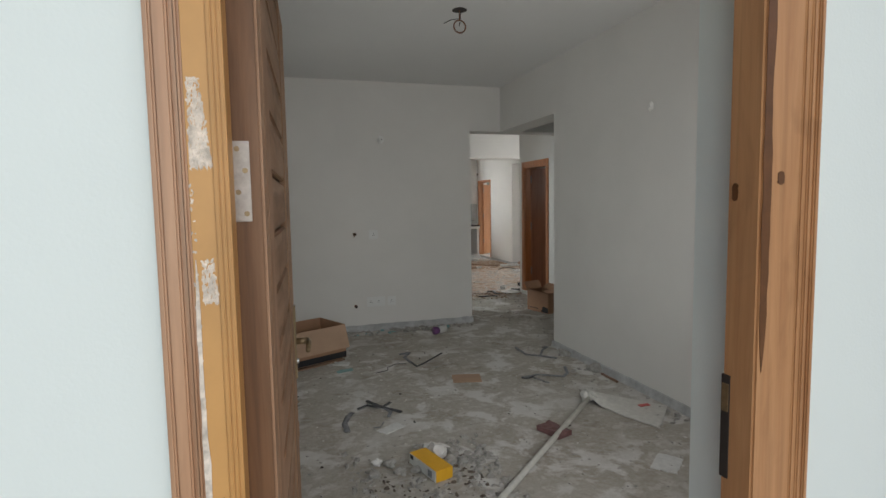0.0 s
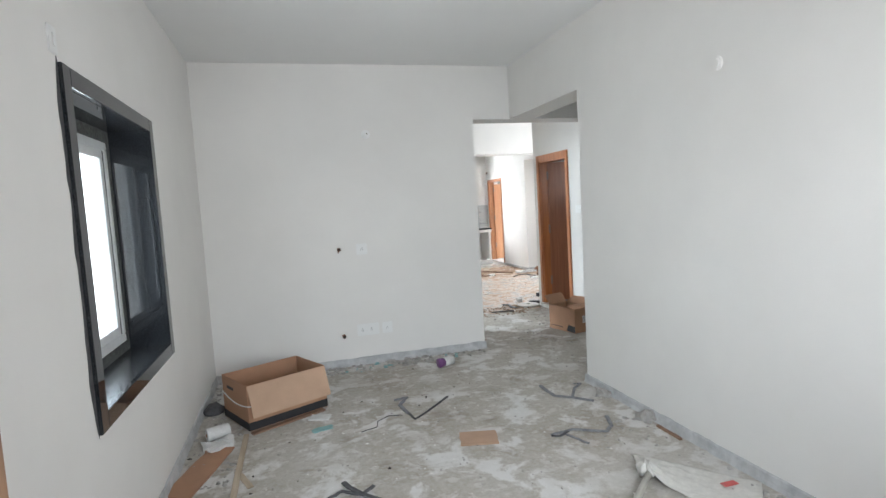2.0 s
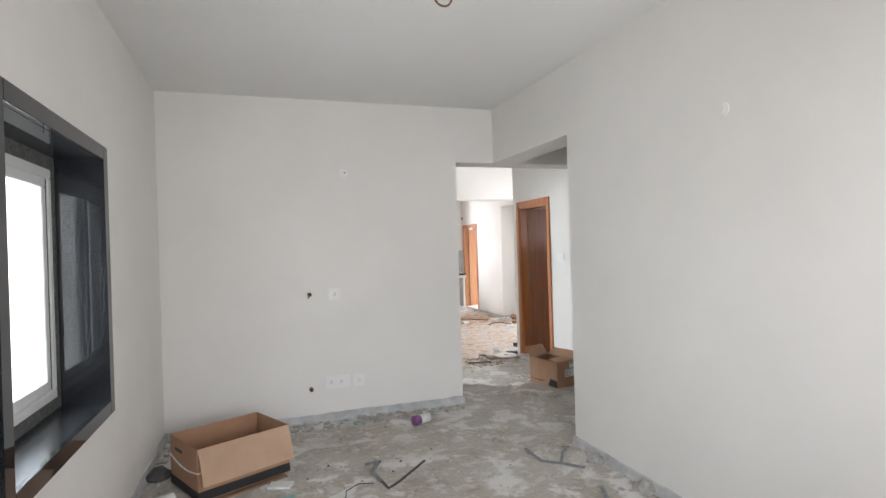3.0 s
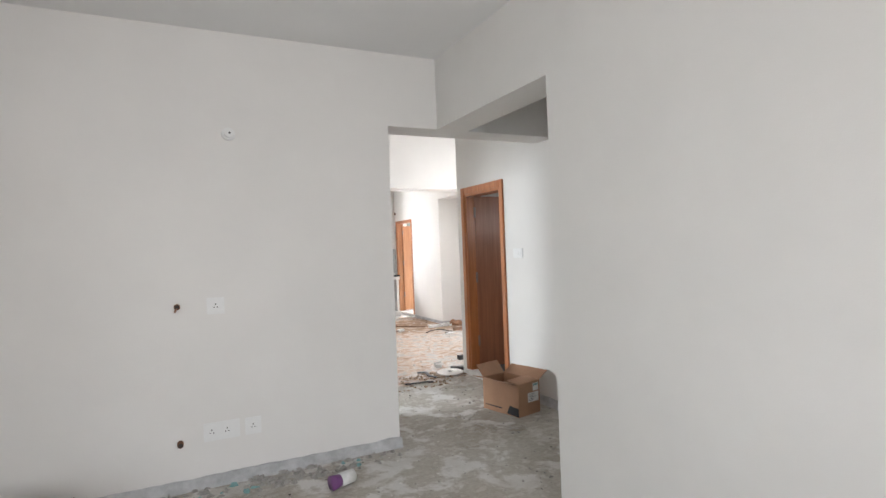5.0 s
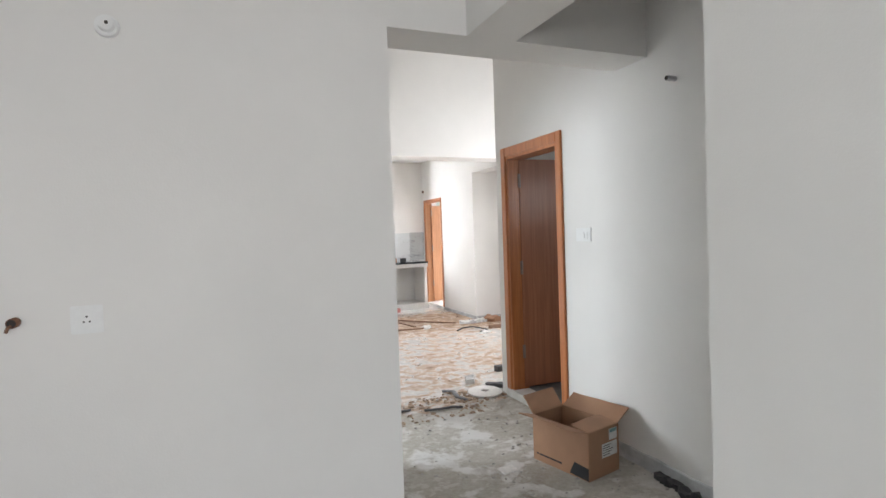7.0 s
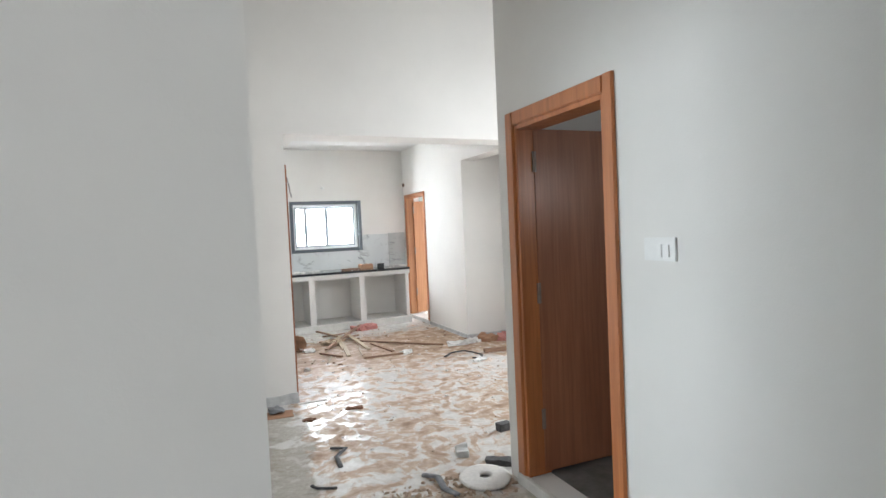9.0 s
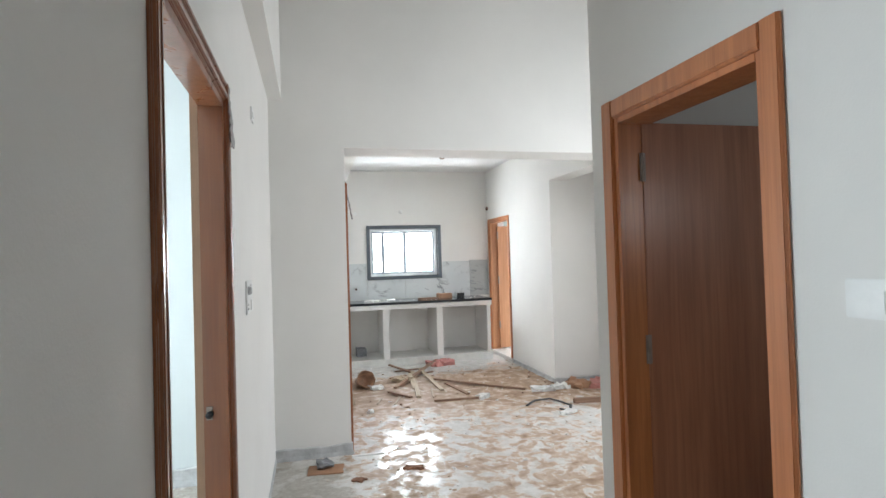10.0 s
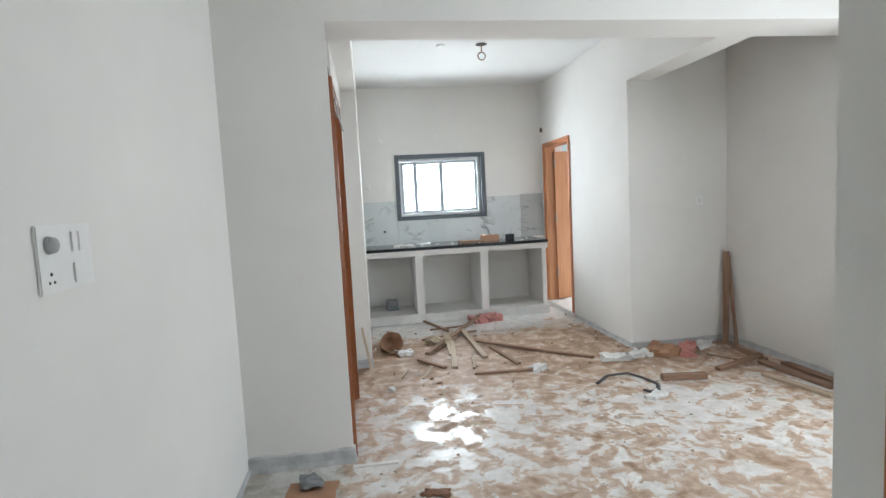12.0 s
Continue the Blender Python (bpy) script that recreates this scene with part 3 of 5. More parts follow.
def flakes(name, count, x0, x1, z0, z1, y, material, parent, seed, lean=0.0):
    """Dragged plaster: many small upright flakes left on the band, thicker towards the bottom."""
    rnd = random.Random(seed)
    bm = bmesh.new()
    for k in range(count):
        f = rnd.random() ** 1.4
        z = z0 + (z1 - z0) * f
        x = rnd.uniform(x0, x1 - (x1 - x0) * lean * f)
        w, h, d = rnd.uniform(0.0006, 0.002), rnd.uniform(0.002, 0.008) * (1.1 - 0.6 * f), rnd.uniform(0.0006, 0.0016)
        t = rnd.uniform(-0.0012, 0.0012)
        ring = [bm.verts.new((x + a * w + b * t, y, z + b * h)) for a, b in ((-1, -0.4), (0.2, -1), (1, -0.3), (0.8, 0.7), (-0.1, 1), (-0.9, 0.4))]
        tip = bm.verts.new((x, y - d, z))
        for p, q in zip(ring, ring[1:] + ring[:1]):
            bm.faces.new((p, q, tip))
    return part(name, bm, material, parent)


def entry_frame():
    f = structure(thing("door_1", pose(-0.08, 0.022, 0.02), "", "door frame"), "oiled wooden entry door frame with ochre primer and plaster smears", "door frame")
    top, y0, y1 = 2.14, 0.845, 0.919
    # left post: outer moulding, flat ochre band, beads at the opening
    box_part("post", (0.0685, y0, -0.02, 0.161, y1, top), FRAME_WOOD, f, "", 0.002)
    bm = bmesh.new()
    for x0, x1, h in ((0.066, 0.1105, 0.008), (0.069, 0.077, 0.014), (0.0795, 0.097, 0.017), (0.101, 0.107, 0.013)):
        bm_box(bm, x0, y0 - h, -0.02, x1, y0 + 0.004, top + 0.05)
    soften(bm, 0.003)
    part("casing", bm, CASING_WOOD, f)
    box_part("primed_band", (0.1108, y0 - 0.006, -0.02, 0.1425, y0, top), FRAME_OCHRE, f, "flat ochre primed band", 0.001)
    bm = bmesh.new()
    for x0, x1, h in ((0.145, 0.1495, 0.012), (0.1515, 0.156, 0.012), (0.158, 0.1625, 0.011)):
        bm_box(bm, x0, y0 - h, -0.02, x1, y0 - 0.004, top)
    soften(bm, 0.0018)
    bm_box(bm, 0.143, y0 - 0.007, -0.02, 0.163, y1 - 0.001, top)
    part("bead", bm, FRAME_OCHRE, f, "ochre primed beads at the opening")
    # right post and its casing
    box_part("post", (1.10, y0 - 0.006, -0.02, 1.227, y1, top), FRAME_WOOD, f, "", 0.005)
    bm = bmesh.new()
    for x0, x1, h in ((1.194, 1.240, 0.010), (1.206, 1.217, 0.015), (1.223, 1.236, 0.016)):
        bm_box(bm, x0, y0 - h, -0.02, x1, y0 + 0.004, top + 0.05)
    soften(bm, 0.003)
    part("casing", bm, FRAME_WOOD, f)
    box_part("head", (0.163, y0, top - 0.10, 1.10, y1, top), FRAME_WOOD, f, "", 0.003)
    moulded("casing", (0.1105, y0 + 0.003, top - 0.02, 1.194, y0 + 0.003, top + 0.05), "z", -1, FRAME_WOOD, f)
    # mortise for the lock and its keep, on the opening's face
    box_part("lock_mortise", (1.0973, 0.897, 0.888, 1.1005, 0.9175, 1.108), HOLE, f, "dark cut lock mortise")
    box_part("keep_plate", (1.095, 0.898, 1.031, 1.0978, 0.915, 1.09), BRASS, f, "tarnished keep plate", 0.0005)
    # plaster on the ochre, resin on the other post
    y, X, Z, S_ = y0 - 0.006, (1, 0, 0), (0, 0, 1), (0, -1, 0)
    flakes("plaster_smear", 520, 0.114, 0.142, 1.53, 1.645, y, SMEAR, f, 5, 0.45)
    flakes("plaster_smear", 170, 0.122, 0.141, 1.341, 1.40, y, SMEAR, f, 6, 0.2)
    flakes("plaster_smear", 170, 0.1115, 0.116, 0.39, 1.526, y, SMEAR, f, 7)
    flakes("plaster_smear", 300, 0.1115, 0.127, 0.39, 1.335, y, SMEAR, f, 8, 0.8)
    blotch("plaster_smear", (0.1105, y, 0.45), X, Z, S_, 0.008, 0.95, SMEAR, f, 7.7, 0.9)
    blotch("ink_scrawl", (0.128, y, 1.013), X, Z, S_, 0.011, 0.042, BLACK, f, 2.9, 0.9)
    blotch("resin_run", (1.105, y, 1.132), X, Z, S_, 0.018, 1.0, STAIN, f, 3.2, 0.5)
    blotch("knot", (1.14, y, 1.496), X, Z, S_, 0.016, 0.026, STAIN, f, 5.2, 0.3)
    blotch("knot", (1.0998, 0.89, 1.466), (0, 1, 0), Z, (-1, 0, 0), 0.014, 0.036, STAIN, f, 6.2, 0.3)
    slab("wall_entry_reveal", [(-0.0125, 0.942, 0, 0.045, 1.111, 2.199), (1.095, 0.942, 0, 1.1595, 1.111, 2.199), (0.045, 0.942, 2.10, 1.095, 1.111, 2.199)], OUTER, "white plaster reveal round the entry doorway")
    return f


entry_frame()


def entry_door():
    """The open leaf: its boarded face looks into the room."""
    d = thing("entry_door", pose(0.126, 0.944, 0.032, 0, 0, 86.8), "open bare teak entry door with grooved horizontal boards", "door")
    L, T, Ht = 0.945, 0.046, 2.03
    left, right = 0.196, 0.704
    for x0, x1 in ((0.0, 0.069), (0.071, left - 0.002), (right + 0.002, 0.826), (0.829, L)):
        box_part("stile", (x0, 0, 0, x1, T, Ht), TEAK, d, "", 0.004)
    box_part("backing", (left - 0.002, 0.017, 0, right + 0.002, T, Ht), TEAK_EDGE, d, "", 0.002)
    pitch, z = 0.1155, -0.0935
    k = 0
    while z < Ht - 0.02:
        low, top = max(z, 0.0), min(z + pitch, Ht)
        bm = bmesh.new()
        bm_box(bm, left, 0.002 + 0.0008 * (k % 2), low + 0.0055, right, 0.018, top - 0.0055)
        soften(bm, 0.004, 2)
        part("board", bm, TEAK_X, d)
        z += pitch
        k += 1
    # butt hinges on the hanging edge
    box_part("hanging_edge", (-0.003, 0.004, 0, -0.0002, T - 0.0005, Ht), TEAK_EDGE, d, "dark planed hanging edge", 0.0008)
    for z in (0.25, 1.437, 1.84):
        h = box_part("hinge", (-0.0055, 0.019, z, -0.003, 0.045, z + 0.123), DULL_STEEL, d, "painted steel butt hinge", 0.001)
        for k in range(4):
            bm = bmesh.new()
            bmesh.ops.create_cone(bm, cap_ends=True, segments=10, radius1=0.0042, radius2=0.0036, depth=0.002, matrix=pose(-0.006, 0.026 + 0.011 * (k % 2), z + 0.012 + 0.033 * k, 0, 90, 0))
            part("screw", bm, BRASS, h)
        bm = bmesh.new()
        for k in range(5):
            bmesh.ops.create_cone(bm, cap_ends=True, segments=10, radius1=0.0058, radius2=0.0058, depth=0.0235, matrix=Matrix.Translation((-0.007, 0.052, z + 0.0123 + 0.0246 * k)))
        part("knuckle", bm, STEEL, h)
    # lock plate and lever
    lock = box_part("lock_plate", (L - 0.068, -0.006, 0.90, L - 0.022, 0.0, 1.14), BRASS, d, "tarnished brass lock plate", 0.003)
    bm = bmesh.new()
    bm_tube(bm, [(L - 0.045, -0.004, 1.02), (L - 0.045, -0.045, 1.02)], 0.011, 12)
    bm_tube(bm, [(L - 0.045, -0.042, 1.02), (L - 0.075, -0.046, 1.022), (L - 0.15, -0.043, 1.015)], 0.009, 10, 0.8)
    part("lever_handle", bm, BRASS, lock, "", None, True)
    bm = bmesh.new()
    bmesh.ops.create_cone(bm, cap_ends=True, segments=12, radius1=0.009, radius2=0.008, depth=0.008, matrix=pose(L - 0.045, -0.008, 0.955, 90, 0, 0))
    part("keyhole_cylinder", bm, STEEL, lock)
    return d


entry_door()


def hinged_leaf(name, m, L, Ht, material, label, T=0.034, hinges=(0.25, 0.97, 1.71), handle=None):
    """A flush leaf: hanging edge at the origin, running along +x, thickness along +y."""
    d = thing(name, m, label, "door")
    box_part("leaf", (0, 0, 0, L, T, Ht), material, d, "", 0.002)
    for z in hinges:
        bm = bmesh.new()
        bm_tube(bm, [(-0.004, -0.006, z), (-0.004, -0.006, z + 0.115)], 0.006, 10)
        bm_box(bm, -0.002, -0.004, z, 0.011, -0.0005, z + 0.115)
        bm_box(bm, -0.014, -0.004, z, -0.006, -0.001, z + 0.115)
        part("hinge", bm, DULL, d, "dull painted hinge")
    if handle:
        bm = bmesh.new()
        bm_tube(bm, [(handle, -0.002, 0.98), (handle, -0.05, 0.98), (handle - 0.10, -0.052, 0.98)], 0.008, 10)
        bm_box(bm, handle - 0.02, -0.005, 0.90, handle + 0.02, -0.0005, 1.06)
        part("handle", bm, STEEL, d, "steel lever handle")
    return d


def bathroom_door():
    f = structure(thing("door_2", Matrix(), "", "door frame"), "lacquered red-brown bathroom door frame", "door frame")
    x, y0, y1, top, z0 = 3.915, 7.20, 7.965, 2.055, 0.06
    for ya, yb in ((y0, y0 + 0.035), (y1 - 0.035, y1)):
        box_part("jamb", (x - 0.004, ya, z0, x + 0.145, yb, top), LACQUER, f, "", 0.002)
    box_part("head", (x - 0.004, y0 + 0.035, top - 0.035, x + 0.145, y1 - 0.035, top), LACQUER, f, "", 0.002)
    moulded("casing", (x, y0 - 0.055, 0.0, x, y0 + 0.012, top + 0.065), "y", -1, LACQUER, f, steps=FLAT)
    moulded("casing", (x, y1 - 0.012, 0.0, x, y1 + 0.07, top + 0.065), "y", -1, LACQUER, f, steps=FLAT)
    moulded("casing", (x, y0 + 0.012, top - 0.012, x, y1 - 0.012, top + 0.065), "zx", -1, LACQUER, f, steps=FLAT)
    box_part("threshold", (x - 0.03, y0 - 0.04, -0.002, x - 0.001, y1 + 0.06, 0.062), SILL, f, "white stone threshold", 0.004)
    hinged_leaf("bathroom_door", pose(4.017, 7.925, 0.075, 0, 0, -1.5), 0.69, 1.95, VENEER, "open brown veneered bathroom door on steel hinges")
    slab("floor_bathroom", [(4.06, 5.9, 0.0, 6.0, 8.0, 0.058)], WET_FLOOR, "dark unfinished bathroom floor with rubble", "floor")


bathroom_door()


def bedroom_door():
    f = structure(thing("door_3", Matrix(), "", "door frame"), "glossy red-brown bedroom door frame with film on its top corner", "door frame")
    x, y0, y1, top = 2.40, 7.165, 8.06, 2.10
    for ya, yb in ((y0, y0 + 0.04), (y1 - 0.045, y1)):
        box_part("jamb", (x - 0.078, ya, 0, x + 0.004, yb, top), LACQUER_SHADED, f, "", 0.002)
        box_part("rebate", (x - 0.104, ya + 0.001, 0, x - 0.078, yb - 0.001, top), CARD_PALE, f, "pale unvarnished rebate edge")
    box_part("head", (x - 0.078, y0 + 0.04, top - 0.045, x + 0.004, y1 - 0.045, top), LACQUER_SHADED, f, "", 0.002)
    moulded("casing", (x, y0 - 0.04, 0.0, x, y0 + 0.02, top + 0.05), "y", 1, LACQUER_SHADED, f)
    moulded("casing", (x, y1 - 0.02, 0.0, x, y1 + 0.05, top + 0.05), "y", 1, LACQUER_SHADED, f)
    moulded("casing", (x, y0 + 0.02, top - 0.02, x, y1 - 0.02, top + 0.05), "zx", 1, LACQUER_SHADED, f)
    bm = bmesh.new()
    bm_box(bm, 2.332, 8.010, 0.96, 2.352, 8.0145, 1.005)
    part("strike_plate", bm, DULL, f, "small dull strike plate")
    bm = bmesh.new()
    bm_tube(bm, [(2.343, 8.013, 0.98), (2.343, 7.988, 0.98)], 0.011, 10)
    part("rubber_buffer", bm, BLACK, f, "black rubber buffer", None, True)
    crumple("protective_film", 0.045, 0.22, pose(2.423, 8.075, 2.03, 86, 0, 90), WRAP, f, 0.012, 3.0, "torn clear film hanging from the corner")


def crumple(name, w, h, m, material, parent, amount, seed, label="", nx=8, ny=14, thick=0.002):
    """A crumpled sheet in its own xy plane."""
    bm = bmesh.new()
    grid = [[bm.verts.new((w * (i / nx - 0.5) * (1 + 0.25 * noise.noise(Vector((j * 0.7, seed, 1)))), h * (j / ny - 0.5),
                           amount * (noise.noise(Vector((i * 0.55 + seed, j * 0.45, seed))) + 0.6 * noise.noise(Vector((i * 1.3, j * 1.1 + seed, seed)))))) for j in range(ny + 1)] for i in range(nx + 1)]
    for i in range(nx):
        for j in range(ny):
            bm.faces.new((grid[i][j], grid[i + 1][j], grid[i + 1][j + 1], grid[i][j + 1]))
    bm.normal_update()
    bmesh.ops.solidify(bm, geom=bm.faces, thickness=thick)
    low = min(q.co.z for q in bm.verts)
    return part(name, bm, material, parent, label, m)


bedroom_door()


def dining_door():
    f = structure(thing("door_4", Matrix(), "", "door frame"), "red-brown side room door frame with torn film", "door frame")
    x, y0, y1, top = 2.965, 10.31, 11.26, 2.07
    for ya, yb in ((y0 - 0.01, y0 + 0.035), (y1 - 0.035, y1)):
        box_part("jamb", (2.76, ya, 0, x + 0.002, yb, top), LACQUER_SHADED, f, "", 0.002)
    box_part("head", (2.76, y0 + 0.035, top - 0.035, x + 0.002, y1 - 0.035, 2.10), LACQUER_SHADED, f, "", 0.002)
    moulded("casing", (x, y0 - 0.008, 0.0, x, y0 + 0.05, top + 0.05), "y", 1, LACQUER_SHADED, f)
    moulded("casing", (x, y1 - 0.03, 0.0, x, y1 + 0.03, top + 0.05), "y", 1, LACQUER_SHADED, f)
    moulded("casing", (x, y0 + 0.05, top - 0.02, x, y1 - 0.03, top + 0.05), "zx", 1, LACQUER_SHADED, f)
    crumple("protective_film", 0.05, 0.34, pose(2.992, 10.34, 2.0, 80, 0, 90), WRAP, f, 0.012, 8.0, "torn clear film")
    hinged_leaf("side_room_door", pose(2.83, 10.352, 0.01, 0, 0, 90), 0.865, 2.015, VENEER, "closed brown veneered side room door", 0.034, ())


dining_door()


def balcony_door():
    f = structure(thing("door_5", Matrix(), "", "door frame"), "brown wooden service door frame on a stone threshold", "door frame")
    x, y0, y1, top, z0 = 5.44, 13.22, 14.06, 2.06, 0.05
    for ya, yb in ((y0, y0 + 0.03), (y1 - 0.035, y1)):
        box_part("jamb", (x - 0.003, ya, z0, x + 0.13, yb, top), VENEER_LIGHT, f, "", 0.002)
    box_part("head", (x - 0.003, y0 + 0.03, top - 0.03, x + 0.13, y1 - 0.035, top), LACQUER, f, "", 0.002)
    moulded("casing", (x, y0 - 0.035, 0.05, x, y0 + 0.01, top + 0.03), "y", -1, LACQUER, f, steps=FLAT)
    moulded("casing", (x, y1 - 0.01, 0.05, x, y1 + 0.04, top + 0.03), "y", -1, LACQUER, f, steps=FLAT)
    moulded("casing", (x, y0 + 0.01, top - 0.01, x, y1 - 0.01, top + 0.03), "zx", -1, LACQUER, f, steps=FLAT)
    box_part("threshold", (x - 0.02, y0 - 0.03, 0.0, x + 0.24, y1, 0.055), SILL, f, "white stone threshold", 0.004)
    hinged_leaf("service_door", pose(5.545, 13.985, 0.075, 0, 0, 4), 0.76, 1.90, VENEER_LIGHT, "open orange-brown veneered service door on steel hinges", 0.034, (0.3, 1.0, 1.7))


balcony_door()


# ---- windows ----
def sash(name, parent, axis_at, a0, a1, z0, z1, bar, depth, along, material=UPVC):
    """One glazed sash in a plane x = axis_at (along 'y') or y = axis_at (along 'x')."""
    s = new(name)
    s.parent = parent

    def bx(p0, q0, p1, q1, d0, d1):
        return (axis_at + d0, p0, q0, axis_at + d1, p1, q1) if along == "y" else (p0, axis_at + d0, q0, p1, axis_at + d1, q1)
    for box in ((a0, z0, a1, z0 + bar), (a0, z1 - bar, a1, z1), (a0, z0 + bar, a0 + bar, z1 - bar), (a1 - bar, z0 + bar, a1, z1 - bar)):
        box_part("sash_bar", bx(*box, -depth / 2, depth / 2), material, s, "", 0.003)
    g = box_part("pane", bx(a0 + bar - 0.004, z0 + bar - 0.004, a1 - bar + 0.004, z1 - bar + 0.004, -0.003, 0.003), GLASS, s)
    g.visible_shadow = False
    return s


def room_window():
    w = structure(thing("window_1", Matrix(), "", "window"), "white sliding window deep in a polished black granite surround", "window")
    y0, y1, z0, z1, x = 3.408, 4.735, 0.695, 2.13, -0.23
    iy0, iy1, iz0, iz1 = 3.485, 4.655, 0.77, 2.055
    for box in ((x - 0.01, y0, z0, x + 0.016, iy0, z1), (x - 0.01, iy1, z0, x + 0.016, y1, z1), (x - 0.01, iy0, z0, x + 0.016, iy1, iz0), (x - 0.01, iy0, iz1, x + 0.016, iy1, z1)):
        box_part("granite_border", box, GRANITE, w, "", 0.003)
    for box in ((-0.46, 3.46, iz0 - 0.03, x - 0.01, iy0, iz1), (-0.46, iy1, iz0 - 0.03, x - 0.01, 4.69, iz1), (-0.46, 3.46, iz1, x - 0.01, 4.69, 2.08)):
        box_part("granite_reveal", box, GRANITE, w, "", 0.002)
    box_part("window_sill", (-0.47, iy0, 0.74, x + 0.012, iy1, iz0), GRANITE_DUSTY, w, "dusty polished black granite sill", 0.003)
    # rough cut edge round the plastic frame
    for box in ((-0.462, iy0, iz0, -0.438, iy1, iz0 + 0.055), (-0.462, iy0, iz1 - 0.065, -0.438, iy1, iz1), (-0.462, iy1 - 0.03, iz0 + 0.055, -0.438, iy1, iz1 - 0.065), (-0.462, iy0, iz0 + 0.055, -0.438, iy0 + 0.03, iz1 - 0.065)):
        box_part("rough_edge", box, SPECKLE, w, "speckled rough stone edge", 0.002)
    fy0, fy1, fz0, fz1 = iy0 + 0.03, iy1 - 0.03, iz0 + 0.055, iz1 - 0.065
    for box in ((-0.52, fy0, fz0, -0.445, fy1, fz0 + 0.045), (-0.52, fy0, fz1 - 0.045, -0.445, fy1, fz1), (-0.52, fy0, fz0 + 0.045, -0.445, fy0 + 0.045, fz1 - 0.045), (-0.52, fy1 - 0.045, fz0 + 0.045, -0.445, fy1, fz1 - 0.045)):
        box_part("window_frame", box, UPVC, w, "white plastic window frame", 0.004)
    mid = (fy0 + fy1) / 2
    sash("sash", w, -0.468, mid - 0.03, fy1 - 0.046, fz0 + 0.046, fz1 - 0.046, 0.05, 0.026, "y")
    sash("sash", w, -0.50, fy0 + 0.046, mid + 0.03, fz0 + 0.046, fz1 - 0.046, 0.05, 0.026, "y")
    box_part("gasket", (-0.482, fy1 - 0.052, fz0 + 0.05, -0.452, fy1 - 0.0465, fz1 - 0.05), RUBBER, w, "dark rubber gasket")
    # plaster torn back round the border
    blotch("torn_plaster", (x, y0 - 0.03, z0 - 0.01), (0, 1, 0), (0, 0, 1), (1, 0, 0), 0.055, z1 - z0 + 0.03, DARK_STRIP, w, 5.5, 0.8, "dark ragged joint in the plaster")


room_window()


def kitchen_window():
    w = structure(thing("window_2", Matrix(), "", "window"), "three-part white sliding kitchen window with a dark granite border", "window")
    x0, x1, z0, z1, y = 3.512, 4.675, 1.196, 2.026, 14.185
    b = 0.052
    for box in ((x0, y - 0.018, z0, x0 + b, y + 0.01, z1), (x1 - b, y - 0.018, z0, x1, y + 0.01, z1), (x0 + b, y - 0.018, z0, x1 - b, y + 0.01, z0 + b), (x0 + b, y - 0.018, z1 - b, x1 - b, y + 0.01, z1)):
        box_part("granite_border", box, GRANITE_GLARE, w, "", 0.003)
    for box in ((3.56, y + 0.01, 1.24, x0 + b, 14.41, 1.98), (x1 - b, y + 0.01, 1.24, 4.63, 14.41, 1.98), (x0 + b, y + 0.01, 1.24, x1 - b, 14.41, z0 + b), (x0 + b, y + 0.01, z1 - b, x1 - b, 14.41, 1.98)):
        box_part("granite_reveal", box, GRANITE, w, "", 0.001)
    fx0, fx1, fz0, fz1 = x0 + b, x1 - b, z0 + b, z1 - b
    for box in ((fx0, 14.29, fz0, fx1, 14.36, fz0 + 0.03), (fx0, 14.29, fz1 - 0.03, fx1, 14.36, fz1), (fx0, 14.29, fz0 + 0.03, fx0 + 0.03, 14.36, fz1 - 0.03), (fx1 - 0.03, 14.29, fz0 + 0.03, fx1, 14.36, fz1 - 0.03)):
        box_part("window_frame", box, UPVC, w, "white plastic window frame", 0.003)
    edges = (fx0 + 0.031, 3.78, 4.12, fx1 - 0.031)
    for k, (a, c) in enumerate(zip(edges, edges[1:])):
        sash("sash", w, 14.325 + 0.012 * (k % 2), a - (0.01 if k else 0), c + (0.01 if k < 2 else 0), fz0 + 0.031, fz1 - 0.031, 0.036, 0.011, "x", UPVC_GREY)


kitchen_window()


# ---- kitchen counter and wall tiles ----
def kitchen_counter():
    c = thing("kitchen_counter", pose(0, 0, 0), "raw masonry kitchen counter with black granite top", "counter")
    box_part("granite_top", (3.09, 13.525, 0.865, 5.265, 14.175, 0.90), GRANITE, c, "polished black granite top", 0.004)
    box_part("concrete_slab", (3.09, 13.55, 0.795, 5.265, 14.185, 0.865), WALL, c, "painted concrete slab", 0.004)
    for x0, x1 in ((3.652, 3.742), (4.43, 4.522)):
        box_part("masonry_support", (x0, 13.555, 0.105, x1, 14.185, 0.795), WALL, c, "white plastered masonry support", 0.005)
    box_part("masonry_support", (5.205, 13.60, 0.105, 5.26, 14.185, 0.795), WALL, c, "white plastered masonry end wall", 0.005)
    box_part("plinth", (3.09, 13.545, 0, 5.265, 14.185, 0.105), SILL, c, "low cement plinth", 0.006)


kitchen_counter()


def wall_tiles():
    t = thing("tiled_backsplash", pose(0, 0, 0), "white veined and grey wall tiles above the counter", "wall tiles")
    for x0, x1, z1, material in ((3.093, 3.508, 1.45, MARBLE), (3.512, 4.092, 1.193, MARBLE), (4.096, 4.676, 1.193, MARBLE), (4.68, 5.128, 1.45, MARBLE), (5.132, 5.43, 1.46, MARBLE_GREY)):
        box_part("tile", (x0, 14.175, 0.902, x1, 14.187, z1), material, t, "plain grey tile" if material is MARBLE_GREY else "", 0.001)


wall_tiles()


